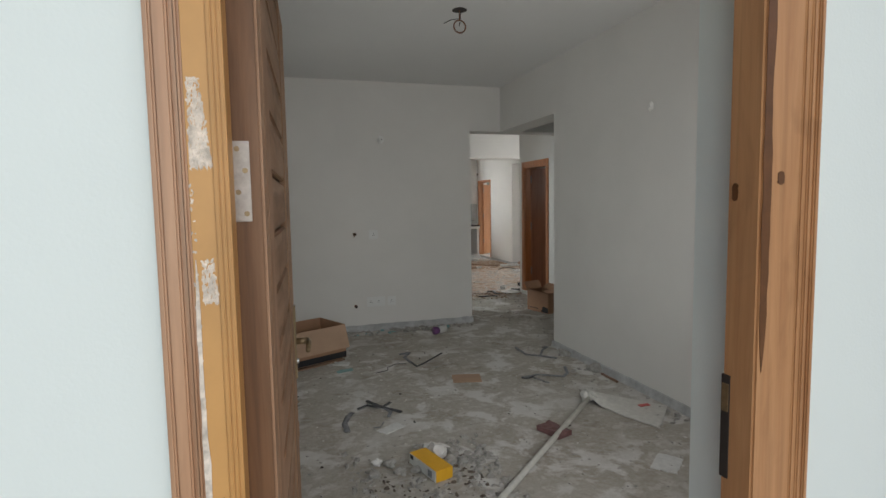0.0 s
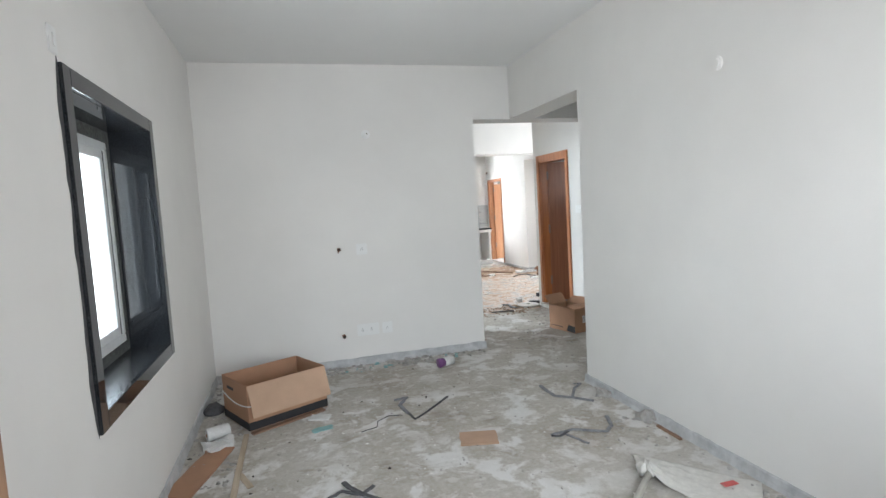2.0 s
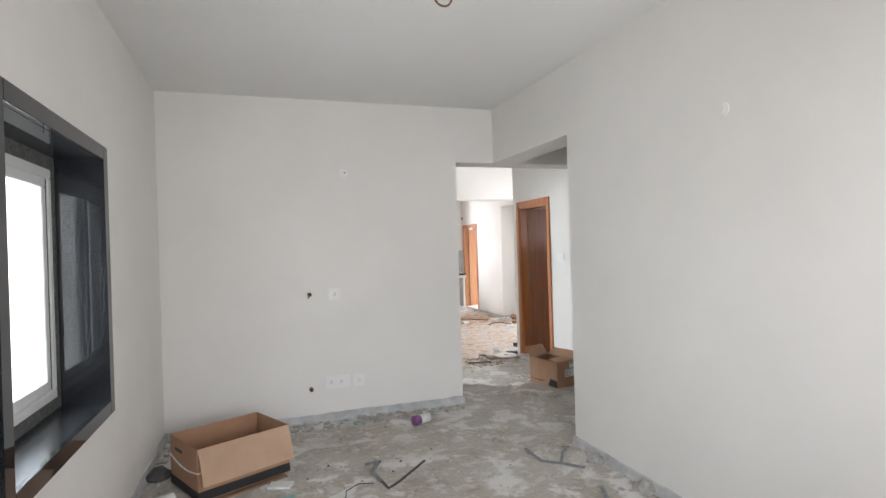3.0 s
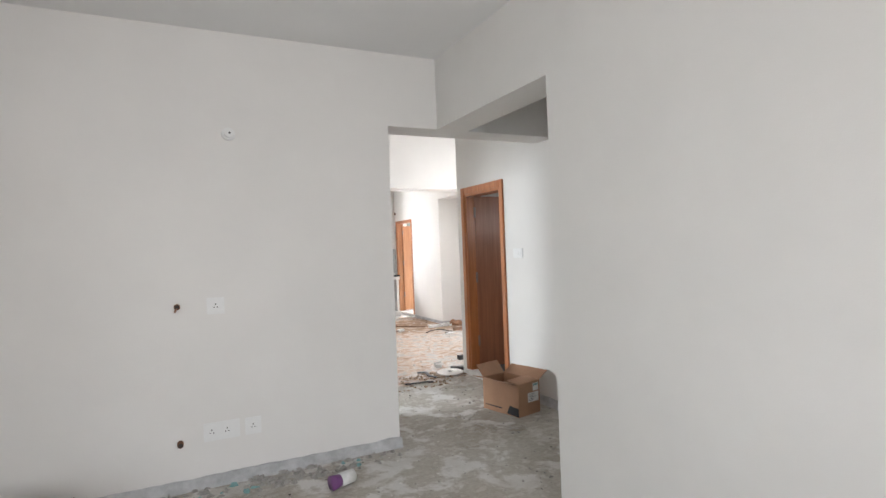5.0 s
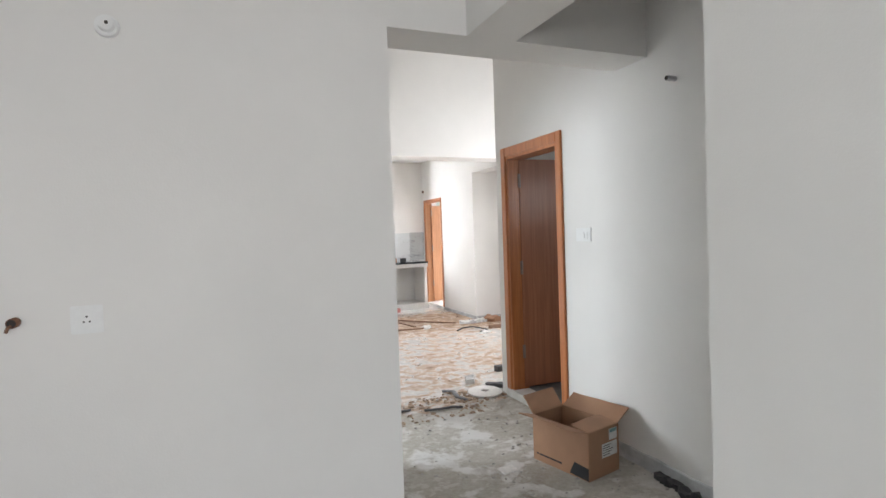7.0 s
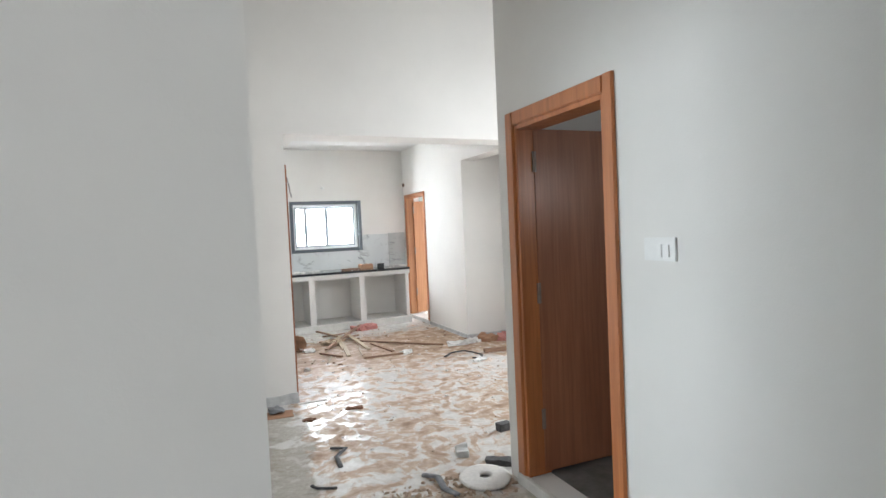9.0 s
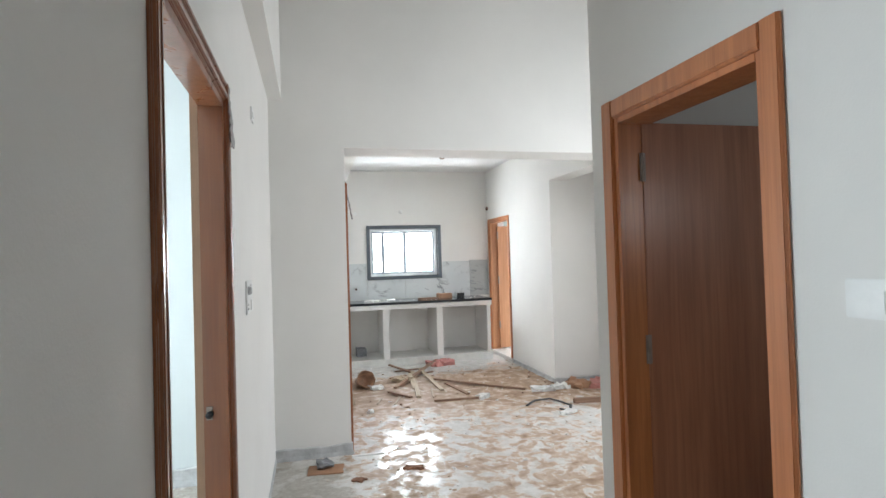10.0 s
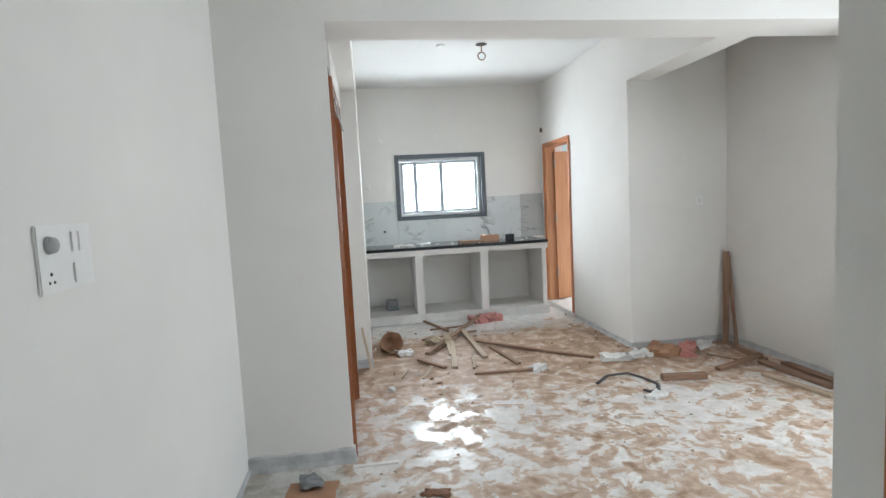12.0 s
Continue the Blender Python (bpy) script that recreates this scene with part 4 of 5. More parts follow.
# ---- switches, sockets, lamp holders ----
def facing(p, normal):
    """A pose on a wall: its own z out of the wall, y up."""
    n = Vector(normal)
    up = Vector((0, 0, 1))
    side = up.cross(n)
    return Matrix.Translation(p) @ Matrix((side, up, n)).transposed().to_4x4()


def plate(name, p, normal, w, h, label, holes=(), keys=(), knob=None):
    t = thing(name, facing(p, normal), label, "socket" if holes and not keys else "switch")
    bm = bmesh.new()
    bm_box(bm, -w / 2, -h / 2, -0.002, w / 2, h / 2, 0.008)
    soften(bm, 0.003)
    part("plate", bm, PLASTIC, t)
    for hx, hy in holes:
        for dx, dy, r in ((0, 0.011, 0.0042), (-0.0095, -0.008, 0.0036), (0.0095, -0.008, 0.0036)):
            bm = bmesh.new()
            bmesh.ops.create_cone(bm, cap_ends=True, segments=10, radius1=r, radius2=r, depth=0.002, matrix=Matrix.Translation((hx + dx, hy + dy, 0.0082)))
            part("pin_hole", bm, HOLE, t)
    for kx, ky, kw, kh in keys:
        box_part("rocker", (kx - kw / 2, ky - kh / 2, 0.007, kx + kw / 2, ky + kh / 2, 0.0125), PLASTIC, t, "", 0.002)
    if knob:
        bm = bmesh.new()
        bmesh.ops.create_cone(bm, cap_ends=True, segments=18, radius1=0.021, radius2=0.017, depth=0.018, matrix=Matrix.Translation((*knob, 0.016)))
        soften(bm, 0.002)
        part("regulator_knob", bm, GREY_PLASTIC, t, "grey fan regulator knob", None, True)
    return t


def lamp_holder(p, normal, label="white plastic lamp holder base on the wall", r=0.038, dot=True, material=None):
    t = thing("lamp_holder", facing(p, normal), label, "lamp holder", "wall lamp holders")
    bm = bmesh.new()
    bmesh.ops.create_cone(bm, cap_ends=True, segments=24, radius1=r, radius2=r * 0.92, depth=0.022, matrix=Matrix.Translation((0, 0, 0.010)))
    bmesh.ops.create_cone(bm, cap_ends=True, segments=20, radius1=r * 0.68, radius2=r * 0.6, depth=0.034, matrix=Matrix.Translation((0, 0, 0.032)))
    soften(bm, 0.003)
    part("base", bm, material or PLASTIC, t, "", None, False)
    if dot:
        bm = bmesh.new()
        bmesh.ops.create_cone(bm, cap_ends=True, segments=10, radius1=r * 0.16, radius2=r * 0.16, depth=0.003, matrix=Matrix.Translation((r * 0.1, 0, 0.0495)))
        part("screw_hole", bm, HOLE, t)
    return t


def conduit(p, normal, label, r=0.019, out=0.035, drop=0.0, material=None):
    t = thing("conduit_stub", facing(p, normal), label, "pipe stub", "open wall conduits")
    bm = bmesh.new()
    bm_tube(bm, [(0, 0, -0.01), (0, 0, out)], r, 14)
    part("pipe", bm, material or RUST, t, "", None, True)
    bm = bmesh.new()
    bmesh.ops.create_cone(bm, cap_ends=True, segments=14, radius1=r * 0.78, radius2=r * 0.78, depth=0.002, matrix=Matrix.Translation((0, 0, out + 0.0005)))
    part("bore", bm, HOLE, t)
    if drop:
        bm = bmesh.new()
        bm_tube(bm, [(0, -r * 0.3, out - 0.01), (-0.008, -r * 0.8, out + 0.012), (-0.014, -r * 0.8 - drop, out + 0.014)], 0.006, 8)
        part("rag_end", bm, RUST, t)
    return t


N, E, S, W = (0, 1, 0), (1, 0, 0), (0, -1, 0), (-1, 0, 0)
lamp_holder((1.30, 6.31, 2.24), S, r=0.043)
lamp_holder((2.80, 3.48, 2.18), W, "painted-over lamp holder base on the wall", 0.038, False, WALL).scale.z = 0.35
lamp_holder((1.32, 10.0, 2.20), S, "white plastic lamp holder base on the bedroom wall")
lamp_holder((3.35, 14.185, 2.21), S, "pale lamp holder base on the kitchen wall", 0.03, False)
lamp_holder((4.05, 14.185, 2.24), S, "pale lamp holder base on the kitchen wall", 0.03, False)
lamp_holder((3.17, 14.185, 1.63), S, "small pale wall cap beside the kitchen window", 0.025)
conduit((0.965, 6.31, 1.15), S, "rusty conduit stub with a rag end", 0.018, 0.04, 0.016)
conduit((0.955, 6.31, 0.305), S, "short rusty conduit stub low on the wall", 0.018, 0.045)
conduit((3.915, 6.113, 2.19), W, "grey conduit stub high on the lobby wall", 0.014, 0.06, 0.0, GREY_PLASTIC)
conduit((5.44, 14.13, 2.27), W, "dark conduit stub above the service door", 0.03, 0.02)
plate("wall_socket", (1.185, 6.31, 1.14), S, 0.105, 0.105, "single white wall socket", ((0.0, 0.0),))
plate("wall_socket", (1.195, 6.31, 0.345), S, 0.215, 0.115, "double white wall socket low on the wall", ((-0.06, 0.0), (0.03, 0.0)), ((0.085, 0.0, 0.022, 0.04),))
plate("wall_socket", (1.384, 6.31, 0.343), S, 0.10, 0.11, "white aerial socket low on the wall", ((0.0, 0.0),))
plate("wall_socket", (-0.23, 3.375, 2.20), E, 0.07, 0.10, "white single plate above the window", (), ((0, 0, 0.02, 0.05),))
plate("light_switch", (2.40, 8.715, 1.34), E, 0.235, 0.155, "white switch board with fan regulator and socket", ((-0.075, -0.045),), ((0.03, 0.035, 0.026, 0.05), (0.062, 0.035, 0.026, 0.05), (0.03, -0.04, 0.026, 0.05)), (-0.075, 0.032))
plate("light_switch", (3.915, 6.922, 1.375), W, 0.16, 0.09, "white two-rocker switch on the hall wall", (), ((0.0, -0.005, 0.03, 0.05), (0.036, -0.005, 0.03, 0.05)))
plate("wall_socket", (2.40, 9.05, 2.30), E, 0.10, 0.075, "small white junction plate high on the wall", (), ((0, 0, 0.05, 0.03),))
plate("wall_socket", (6.11, 11.83, 1.31), S, 0.085, 0.085, "white single socket in the alcove", ((0.0, 0.0),))


def ceiling_hook(p, label, ring=0.035, tail=True):
    """An open ceiling outlet with a steel ring and loose wires."""
    t = thing("ceiling_hook", Matrix.Translation(p), label, "ceiling hook", "ceiling fan hooks")
    bm = bmesh.new()
    bmesh.ops.create_cone(bm, cap_ends=True, segments=20, radius1=0.055, radius2=0.05, depth=0.006, matrix=Matrix.Translation((0, 0, -0.002)))
    part("ceiling_box", bm, HOLE, t, "dark open ceiling box")
    bm = bmesh.new()
    loop = [(ring * math.sin(a * math.pi / 9), 0, -0.075 - ring + ring * math.cos(a * math.pi / 9)) for a in range(19)]
    bm_tube(bm, [(0, 0, 0.0), (0, 0, -0.075)] + loop[1:], 0.0055, 8)
    part("ring", bm, RUST, t, "", None, True)
    if tail:
        bm = bmesh.new()
        bm_tube(bm, [(0.02, 0, -0.002), (0.0, 0.01, -0.06), (-0.06, 0.02, -0.07), (-0.115, 0.02, -0.10)], 0.003, 6)
        bm_tube(bm, [(-0.01, 0, -0.002), (0.012, 0.01, -0.05), (0.004, 0.02, -0.11)], 0.003, 6)
        part("loose_wires", bm, BLACK, t, "short loose wire ends", None, True)
    return t


ceiling_hook((1.465, 3.90, CEIL), "steel ceiling ring with loose wires", 0.045)
ceiling_hook((4.28, 12.36, CEIL - 0.04), "steel fan ring under the kitchen ceiling", 0.035, False)
t = thing("ceiling_rose", pose(3.90, 12.38, CEIL - 0.04), "white round ceiling rose in the kitchen", "ceiling rose")
bm = bmesh.new()
bmesh.ops.create_cone(bm, cap_ends=True, segments=20, radius1=0.035, radius2=0.045, depth=0.016, matrix=Matrix.Translation((0, 0, -0.007)))
part("base", bm, PLASTIC, t)

# ---- loose things ----
def carton(name, m, L, Wd, Ht, label, flaps, band=0.0, extras=None, group="", inside=None):
    """An open cardboard box: base at the origin's floor, L along x, Wd along y. flaps: side -> opening angle in degrees
    (0 upright, 90 level outwards, 180 hanging down) and length."""
    t = thing(name, m, label, "box", group)
    th = 0.006
    for nm, box in (("bottom", (-L / 2, -Wd / 2, 0, L / 2, Wd / 2, th)), ("side", (-L / 2, -Wd / 2, th, L / 2, -Wd / 2 + th, Ht)), ("side", (-L / 2, Wd / 2 - th, th, L / 2, Wd / 2, Ht)),
                    ("side", (-L / 2, -Wd / 2 + th, th, -L / 2 + th, Wd / 2 - th, Ht)), ("side", (L / 2 - th, -Wd / 2 + th, th, L / 2, Wd / 2 - th, Ht))):
        box_part(nm, box, CARD, t, "", 0.0015)
    for side, angle, ln in flaps:
        if side in ("front", "back"):
            s = -1 if side == "front" else 1
            base = Matrix.Translation((0, s * (Wd / 2 - th / 2), Ht)) @ pose(0, 0, 0, -s * angle, 0, 0)
            box = (-L / 2 + 0.004, -th / 2, 0.001, L / 2 - 0.004, th / 2, ln)
        else:
            s = -1 if side == "left" else 1
            base = Matrix.Translation((s * (L / 2 - th / 2), 0, Ht)) @ pose(0, 0, 0, 0, s * angle, 0)
            box = (-th / 2, -Wd / 2 + 0.004, 0.001, th / 2, Wd / 2 - 0.004, ln)
        bm = bmesh.new()
        bm_box(bm, *box)
        bmesh.ops.subdivide_edges(bm, edges=[e for e in bm.edges if e.calc_length() > 0.05], cuts=5, use_grid_fill=True)
        for v in bm.verts:
            k = 0.012 * (v.co.z / ln) ** 2 * noise.noise(v.co * 6 + Vector((angle, 0, 0)))
            v.co += Vector((0, k, 0)) if side in ("front", "back") else Vector((k, 0, 0))
        part("flap", bm, CARD_PALE if angle > 100 else CARD, t, "", base)
    if band:
        bm = bmesh.new()
        o = 0.0012
        bm_box(bm, -L / 2 - o, -Wd / 2 - o, 0.004, L / 2 + o, -Wd / 2, band)
        bm_box(bm, -L / 2 - o, Wd / 2, 0.004, L / 2 + o, Wd / 2 + o, band)
        bm_box(bm, -L / 2 - o, -Wd / 2, 0.004, -L / 2, Wd / 2, band)
        bm_box(bm, L / 2, -Wd / 2, 0.004, L / 2 + o, Wd / 2, band)
        part("printed_band", bm, BLACK, t, "black printed band round the foot")
    if extras:
        extras(t, L, Wd, Ht)
    return t


def big_box_extras(t, L, Wd, Ht):
    bm = bmesh.new()
    n = 14
    pts = [(-L / 2 - 0.004, Wd / 2 - Wd * k / n, 0.20 - 0.03 * math.sin(math.pi * k / n) - 0.02 * k / n) for k in range(n + 1)]
    bm_tube(bm, pts + [(-L / 2 + 0.05, -Wd / 2 - 0.004, 0.172)], 0.0045, 6)
    part("strap", bm, PAPER, t, "white plastic strap")
    bm = bmesh.new()
    bm_box(bm, -L / 2 - 0.0016, 0.02, 0.24, -L / 2 - 0.0002, 0.14, 0.262)
    part("print_line", bm, BLACK, t)
    box_part("end_panel", (L / 2 + 0.004, -0.05, 0.14, L / 2 + 0.06, 0.14, 0.20), BLACK, t, "dark inner tray sticking out", 0.004)


carton("cardboard_box", pose(0.33, 5.324, 0.012, 0, 0, 27), 0.62, 0.46, 0.325, "large open cardboard box with a front flap hanging down", (("front", 160, 0.225), ("right", 176, 0.22)), 0.062, big_box_extras)


def small_box_extras(t, L, Wd, Ht):
    box_part("shipping_label", (L / 2 - 0.001, -0.02, 0.105, L / 2 + 0.0012, 0.115, 0.185), PAPER, t, "white shipping label")
    for k in range(5):
        box_part("label_line", (L / 2 + 0.0012, -0.012, 0.118 + 0.013 * k, L / 2 + 0.0016, 0.05 + 0.012 * (k % 3), 0.122 + 0.013 * k), BLACK, t)
    box_part("shipping_label", (L / 2 - 0.001, 0.045, 0.195, L / 2 + 0.0012, 0.115, 0.26), PAPER, t, "small white label")
    box_part("label_stripe", (L / 2 + 0.0012, 0.05, 0.238, L / 2 + 0.0018, 0.11, 0.256), TEAL, t, "green label stripe")
    bm = bmesh.new()
    a = bm.verts.new((L / 2 - 0.14, -Wd / 2 - 0.0015, 0.012)), bm.verts.new((L / 2 - 0.002, -Wd / 2 - 0.0015, 0.004)), bm.verts.new((L / 2 - 0.002, -Wd / 2 - 0.0015, 0.075)), bm.verts.new((L / 2 - 0.105, -Wd / 2 - 0.0015, 0.085))
    bm.faces.new(a)
    bm.normal_update()
    bmesh.ops.solidify(bm, geom=bm.faces, thickness=0.001)
    part("printed_corner", bm, BLACK, t, "black printed corner mark")
    for k, (x0, w) in enumerate(((-0.185, 0.014), (-0.16, 0.03), (-0.125, 0.045), (-0.075, 0.05), (-0.02, 0.035))):
        box_part("print_bar", (x0, -Wd / 2 - 0.0015, 0.040, x0 + w, -Wd / 2 + 0.0005, 0.050), BLACK, t)


carton("cardboard_box", pose(3.58, 6.622, 0.0, 0, 0, -76.5), 0.43, 0.27, 0.275, "small open cardboard box with raised flaps and labels", (("front", 72, 0.13), ("left", 38, 0.13), ("back", 62, 0.13), ("right", -82, 0.13)), 0.0, small_box_extras)


def slab_piece(name, m, w, d, h, material, label, category, seed=0.0, group="scraps on the floor", rough=0.08):
    """A flat piece with a slightly uneven outline."""
    t = thing(name, m, label, category, group)
    bm = bmesh.new()
    bm_box(bm, -w / 2, -d / 2, 0, w / 2, d / 2, h)
    bmesh.ops.subdivide_edges(bm, edges=[e for e in bm.edges if e.calc_length() > h * 2.5], cuts=5, use_grid_fill=True)
    for v in bm.verts:
        k = noise.noise_vector(v.co * (2.2 / max(w, d)) * 2 + Vector((seed, seed, 0)))
        v.co += Vector((k.x * rough * w, k.y * rough * d, 0))
        v.co.z += abs(k.z) * h * 0.5 if v.co.z > h * 0.5 else 0
        if rough >= 0.2:
            # crumpled: torn outline, folds and peaks
            q = noise.noise_vector(Vector((v.co.x * 16 + seed, v.co.y * 16, seed)))
            v.co += Vector((q.x, q.y, 0)) * 0.28 * min(w, d)
            v.co.z = max(0.0, v.co.z * (0.7 + 1.3 * abs(q.z)))
    part("piece", bm, material, t)
    return t


def strip(name, pts, label, category, material=DARK_STRIP, r=0.011, flat=0.45, sides=7):
    """A bent strip or cable scrap lying on the floor."""
    t = thing(name, Matrix.Translation((pts[0][0], pts[0][1], 0)), label, category, "scraps on the floor")
    bm = bmesh.new()
    full = []
    for a, c in zip(pts, pts[1:]):
        for k in range(4):
            f = k / 4
            full.append((a[0] + (c[0] - a[0]) * f - pts[0][0] + 0.008 * noise.noise(Vector((len(full) * 0.8, a[0], 1))), a[1] + (c[1] - a[1]) * f - pts[0][1] + 0.008 * noise.noise(Vector((len(full) * 0.8, a[1], 5))), (a[2] if len(a) > 2 else 0) * (1 - f) + (c[2] if len(c) > 2 else 0) * f))
    z = pts[-1]
    full.append((z[0] - pts[0][0], z[1] - pts[0][1], z[2] if len(z) > 2 else 0))
    bm_tube(bm, full, r, sides)
    for v in bm.verts:
        v.co.z = (v.co.z) * flat + r * flat + 0.0005
    part("scrap", bm, material, t, "", None, True)
    return t


strip("rubber_strip", [(1.22, 5.173), (1.318, 5.17, 0.02), (1.238, 5.025, 0.02), (1.27, 4.861)], "twisted grey rubber strip on the concrete", "scrap", GREY_STRIP, 0.016)
strip("rubber_strip", [(1.27, 4.881), (1.29, 4.741), (1.387, 4.825), (1.632, 5.083)], "bent dark metal strip on the concrete", "scrap", DARK_STRIP, 0.011)
strip("loose_wire", [(1.225, 4.86), (1.124, 4.887), (1.033, 4.815), (1.017, 4.719), (0.901, 4.678)], "thin dark wire lying on the concrete", "wire", DARK_STRIP, 0.003, 1.0)
strip("rubber_strip", [(2.371, 4.947, 0.04), (2.396, 4.742), (2.5, 4.657), (2.605, 4.531)], "bent blue-grey strip near the wall corner", "scrap", GREY_STRIP, 0.016)
strip("rubber_strip", [(2.5, 4.657), (2.598, 4.796, 0.03), (2.692, 4.867, 0.04), (2.665, 4.924)], "short forked grey strip near the wall corner", "scrap", GREY_STRIP, 0.011)
strip("rubber_strip", [(2.054, 4.125), (2.208, 4.127, 0.02), (2.406, 4.035), (2.473, 4.101), (2.5, 4.199, 0.06)], "long bent grey rubber strip", "scrap", GREY_STRIP, 0.014)
strip("rubber_strip", [(2.124, 4.145, 0.01), (2.169, 4.038), (2.208, 3.931)], "short grey rubber strip across another", "scrap", GREY_STRIP, 0.011)
strip("rubber_strip", [(2.049, 4.116), (2.096, 4.081, 0.01), (2.166, 4.116, 0.02)], "looped dark strip end", "scrap", DARK_STRIP, 0.011)
strip("rubber_strip", [(0.724, 4.016), (0.753, 3.923, 0.02), (0.816, 3.845), (0.92, 3.725)], "torn dark rubber strip with ragged edge", "scrap", DARK_STRIP, 0.017)
strip("rubber_strip", [(0.631, 3.881), (0.703, 3.913, 0.02), (0.806, 3.855), (0.877, 3.896, 0.04)], "torn dark rubber strip", "scrap", DARK_STRIP, 0.013)
strip("rubber_strip", [(0.816, 3.855), (0.848, 3.757), (0.82, 3.67)], "short torn grey strip", "scrap", GREY_STRIP, 0.014)
strip("rubber_strip", [(0.585, 3.828), (0.542, 3.753), (0.512, 3.654), (0.511, 3.514)], "flat grey strip on the floor", "scrap", GREY_STRIP, 0.020, 0.25)
strip("loose_wire", [(0.687, 3.519), (0.729, 3.517), (0.769, 3.587)], "thin pale wire loop", "wire", GREY_STRIP, 0.004, 1.0)
strip("rubber_strip", [(3.014, 9.06), (3.10, 8.99, 0.02), (3.02, 8.90), (3.01, 8.73)], "dark rubber scrap on the muddy floor", "scrap", DARK_STRIP, 0.016)
strip("rubber_strip", [(2.793, 8.537, 0.03), (2.82, 8.52), (2.926, 8.464)], "black bent scrap on the muddy floor", "scrap", DARK_STRIP, 0.013)
for x, y, turn, w, d in ((3.875, 6.20, 80, 0.13, 0.06), (3.868, 6.09, 70, 0.12, 0.05), (3.85, 6.0, 110, 0.09, 0.05)):
    slab_piece("plastic_bag", pose(x, y, 0.0, 0, 0, turn), w, d, 0.03, DARK_STRIP, "black crumpled plastic along the lobby wall", "bag", 40.0 + y, "scraps on the floor", 0.3)
strip("rubber_strip", [(3.43, 8.36), (3.486, 8.274, 0.03), (3.47, 8.15), (3.511, 8.034)], "grey torn strip beside the disc", "scrap", GREY_STRIP, 0.022)
strip("rubber_strip", [(3.10, 7.95), (3.20, 7.90, 0.02), (3.33, 7.93), (3.40, 7.88)], "dark torn strip at the mud's edge", "scrap", DARK_STRIP, 0.018)
strip("rubber_strip", [(2.80, 8.05), (2.92, 7.99, 0.02), (3.0, 8.02)], "dark torn strip at the mud's edge", "scrap", DARK_STRIP, 0.016)
strip("cable_coil", [(4.747, 11.034), (4.88, 11.15, 0.02), (5.05, 11.166, 0.02), (5.123, 11.06), (5.156, 10.90), (5.10, 10.80), (5.03, 10.77), (5.003, 10.82)], "bent black cable on the muddy floor", "cable", DARK_STRIP, 0.016)


def stick(a, c, w, h, label, material=STICK, za=None, zb=None, name="timber_strip", group="timber offcuts in the living room"):
    """A sawn strip from a to c (x, y and optionally height of its underside)."""
    A, C = Vector((*a[:2], a[2] if len(a) > 2 else 0.0)), Vector((*c[:2], c[2] if len(c) > 2 else 0.0))
    d = C - A
    t = thing(name, Matrix.Translation(A) @ d.to_track_quat("X", "Z").to_matrix().to_4x4(), label, "timber", group)
    bm = bmesh.new()
    bm_box(bm, 0, -w / 2, 0, d.length, w / 2, h)
    bmesh.ops.subdivide_edges(bm, edges=[e for e in bm.edges if e.calc_length() > 0.1], cuts=6)
    for v in bm.verts:
        v.co += Vector((0, 0.10 * w * noise.noise(v.co * 4 + A), 0.04 * h * noise.noise(v.co * 5 + A)))
    soften(bm, min(w, h) * 0.12, 1)
    part("strip", bm, material, t)
    return t


ST = "rough brown timber strip in a scattered heap"
for a, c, w, h, m_ in (((3.709, 13.46, 0.03), (3.95, 12.90, 0.01), 0.035, 0.02, STICK), ((4.394, 13.476, 0.05), (3.594, 12.147, 0.02), 0.045, 0.022, STICK), ((3.87, 12.743, 0.045), (3.812, 12.119), 0.045, 0.015, STICK_PALE),
                       ((3.944, 12.949, 0.02), (3.783, 11.725), 0.05, 0.02, STICK_PALE), ((4.05, 12.971, 0.04), (4.096, 11.941), 0.05, 0.02, STICK_PALE), ((4.091, 12.452, 0.02), (4.99, 11.65), 0.04, 0.02, STICK),
                       ((4.219, 12.26), (4.322, 11.668), 0.04, 0.018, STICK), ((3.913, 11.52), (4.436, 11.484), 0.03, 0.02, STICK), ((3.495, 12.011, 0.015), (3.707, 11.748), 0.035, 0.02, STICK),
                       ((3.738, 13.147), (4.137, 13.128, 0.02), 0.03, 0.015, STICK), ((3.998, 12.058), (3.938, 11.676), 0.02, 0.012, STICK_PALE), ((3.492, 11.533), (3.607, 11.856), 0.018, 0.01, STICK_PALE), ((3.327, 11.617), (3.385, 11.812), 0.018, 0.01, STICK_PALE),
                       ((3.60, 12.62, 0.03), (4.20, 12.86, 0.02), 0.03, 0.016, STICK), ((3.68, 12.30), (3.95, 12.62, 0.03), 0.025, 0.014, STICK)):
    stick(a, c, w, h, "pale splintered timber strip in a scattered heap" if m_ is STICK_PALE else ST, m_)
stick((5.742, 11.058), (6.208, 11.176, 0.035), 0.05, 0.03, "short brown timber offcut near the alcove")
stick((6.164, 11.121, 0.005), (6.214, 10.494), 0.06, 0.03, "long brown timber offcut along the alcove wall")
stick((5.978, 10.863), (6.087, 10.363), 0.05, 0.025, "pale brown timber offcut near the alcove wall", STICK_PALE)
stick((6.24, 11.545), (6.243, 11.165), 0.05, 0.025, "brown timber offcut by the alcove wall")
stick((6.33, 10.35), (6.31, 11.05), 0.07, 0.025, "wide brown board along the alcove wall")
stick((5.917, 11.454), (6.066, 11.222), 0.02, 0.012, "thin timber lath on the floor")
stick((6.275, 11.70, 0.0), (6.352, 11.79, 0.83), 0.05, 0.02, "brown board leaning in the alcove corner")
stick((6.315, 11.61, 0.0), (6.37, 11.795, 0.78), 0.03, 0.015, "narrow brown board leaning in the alcove corner")
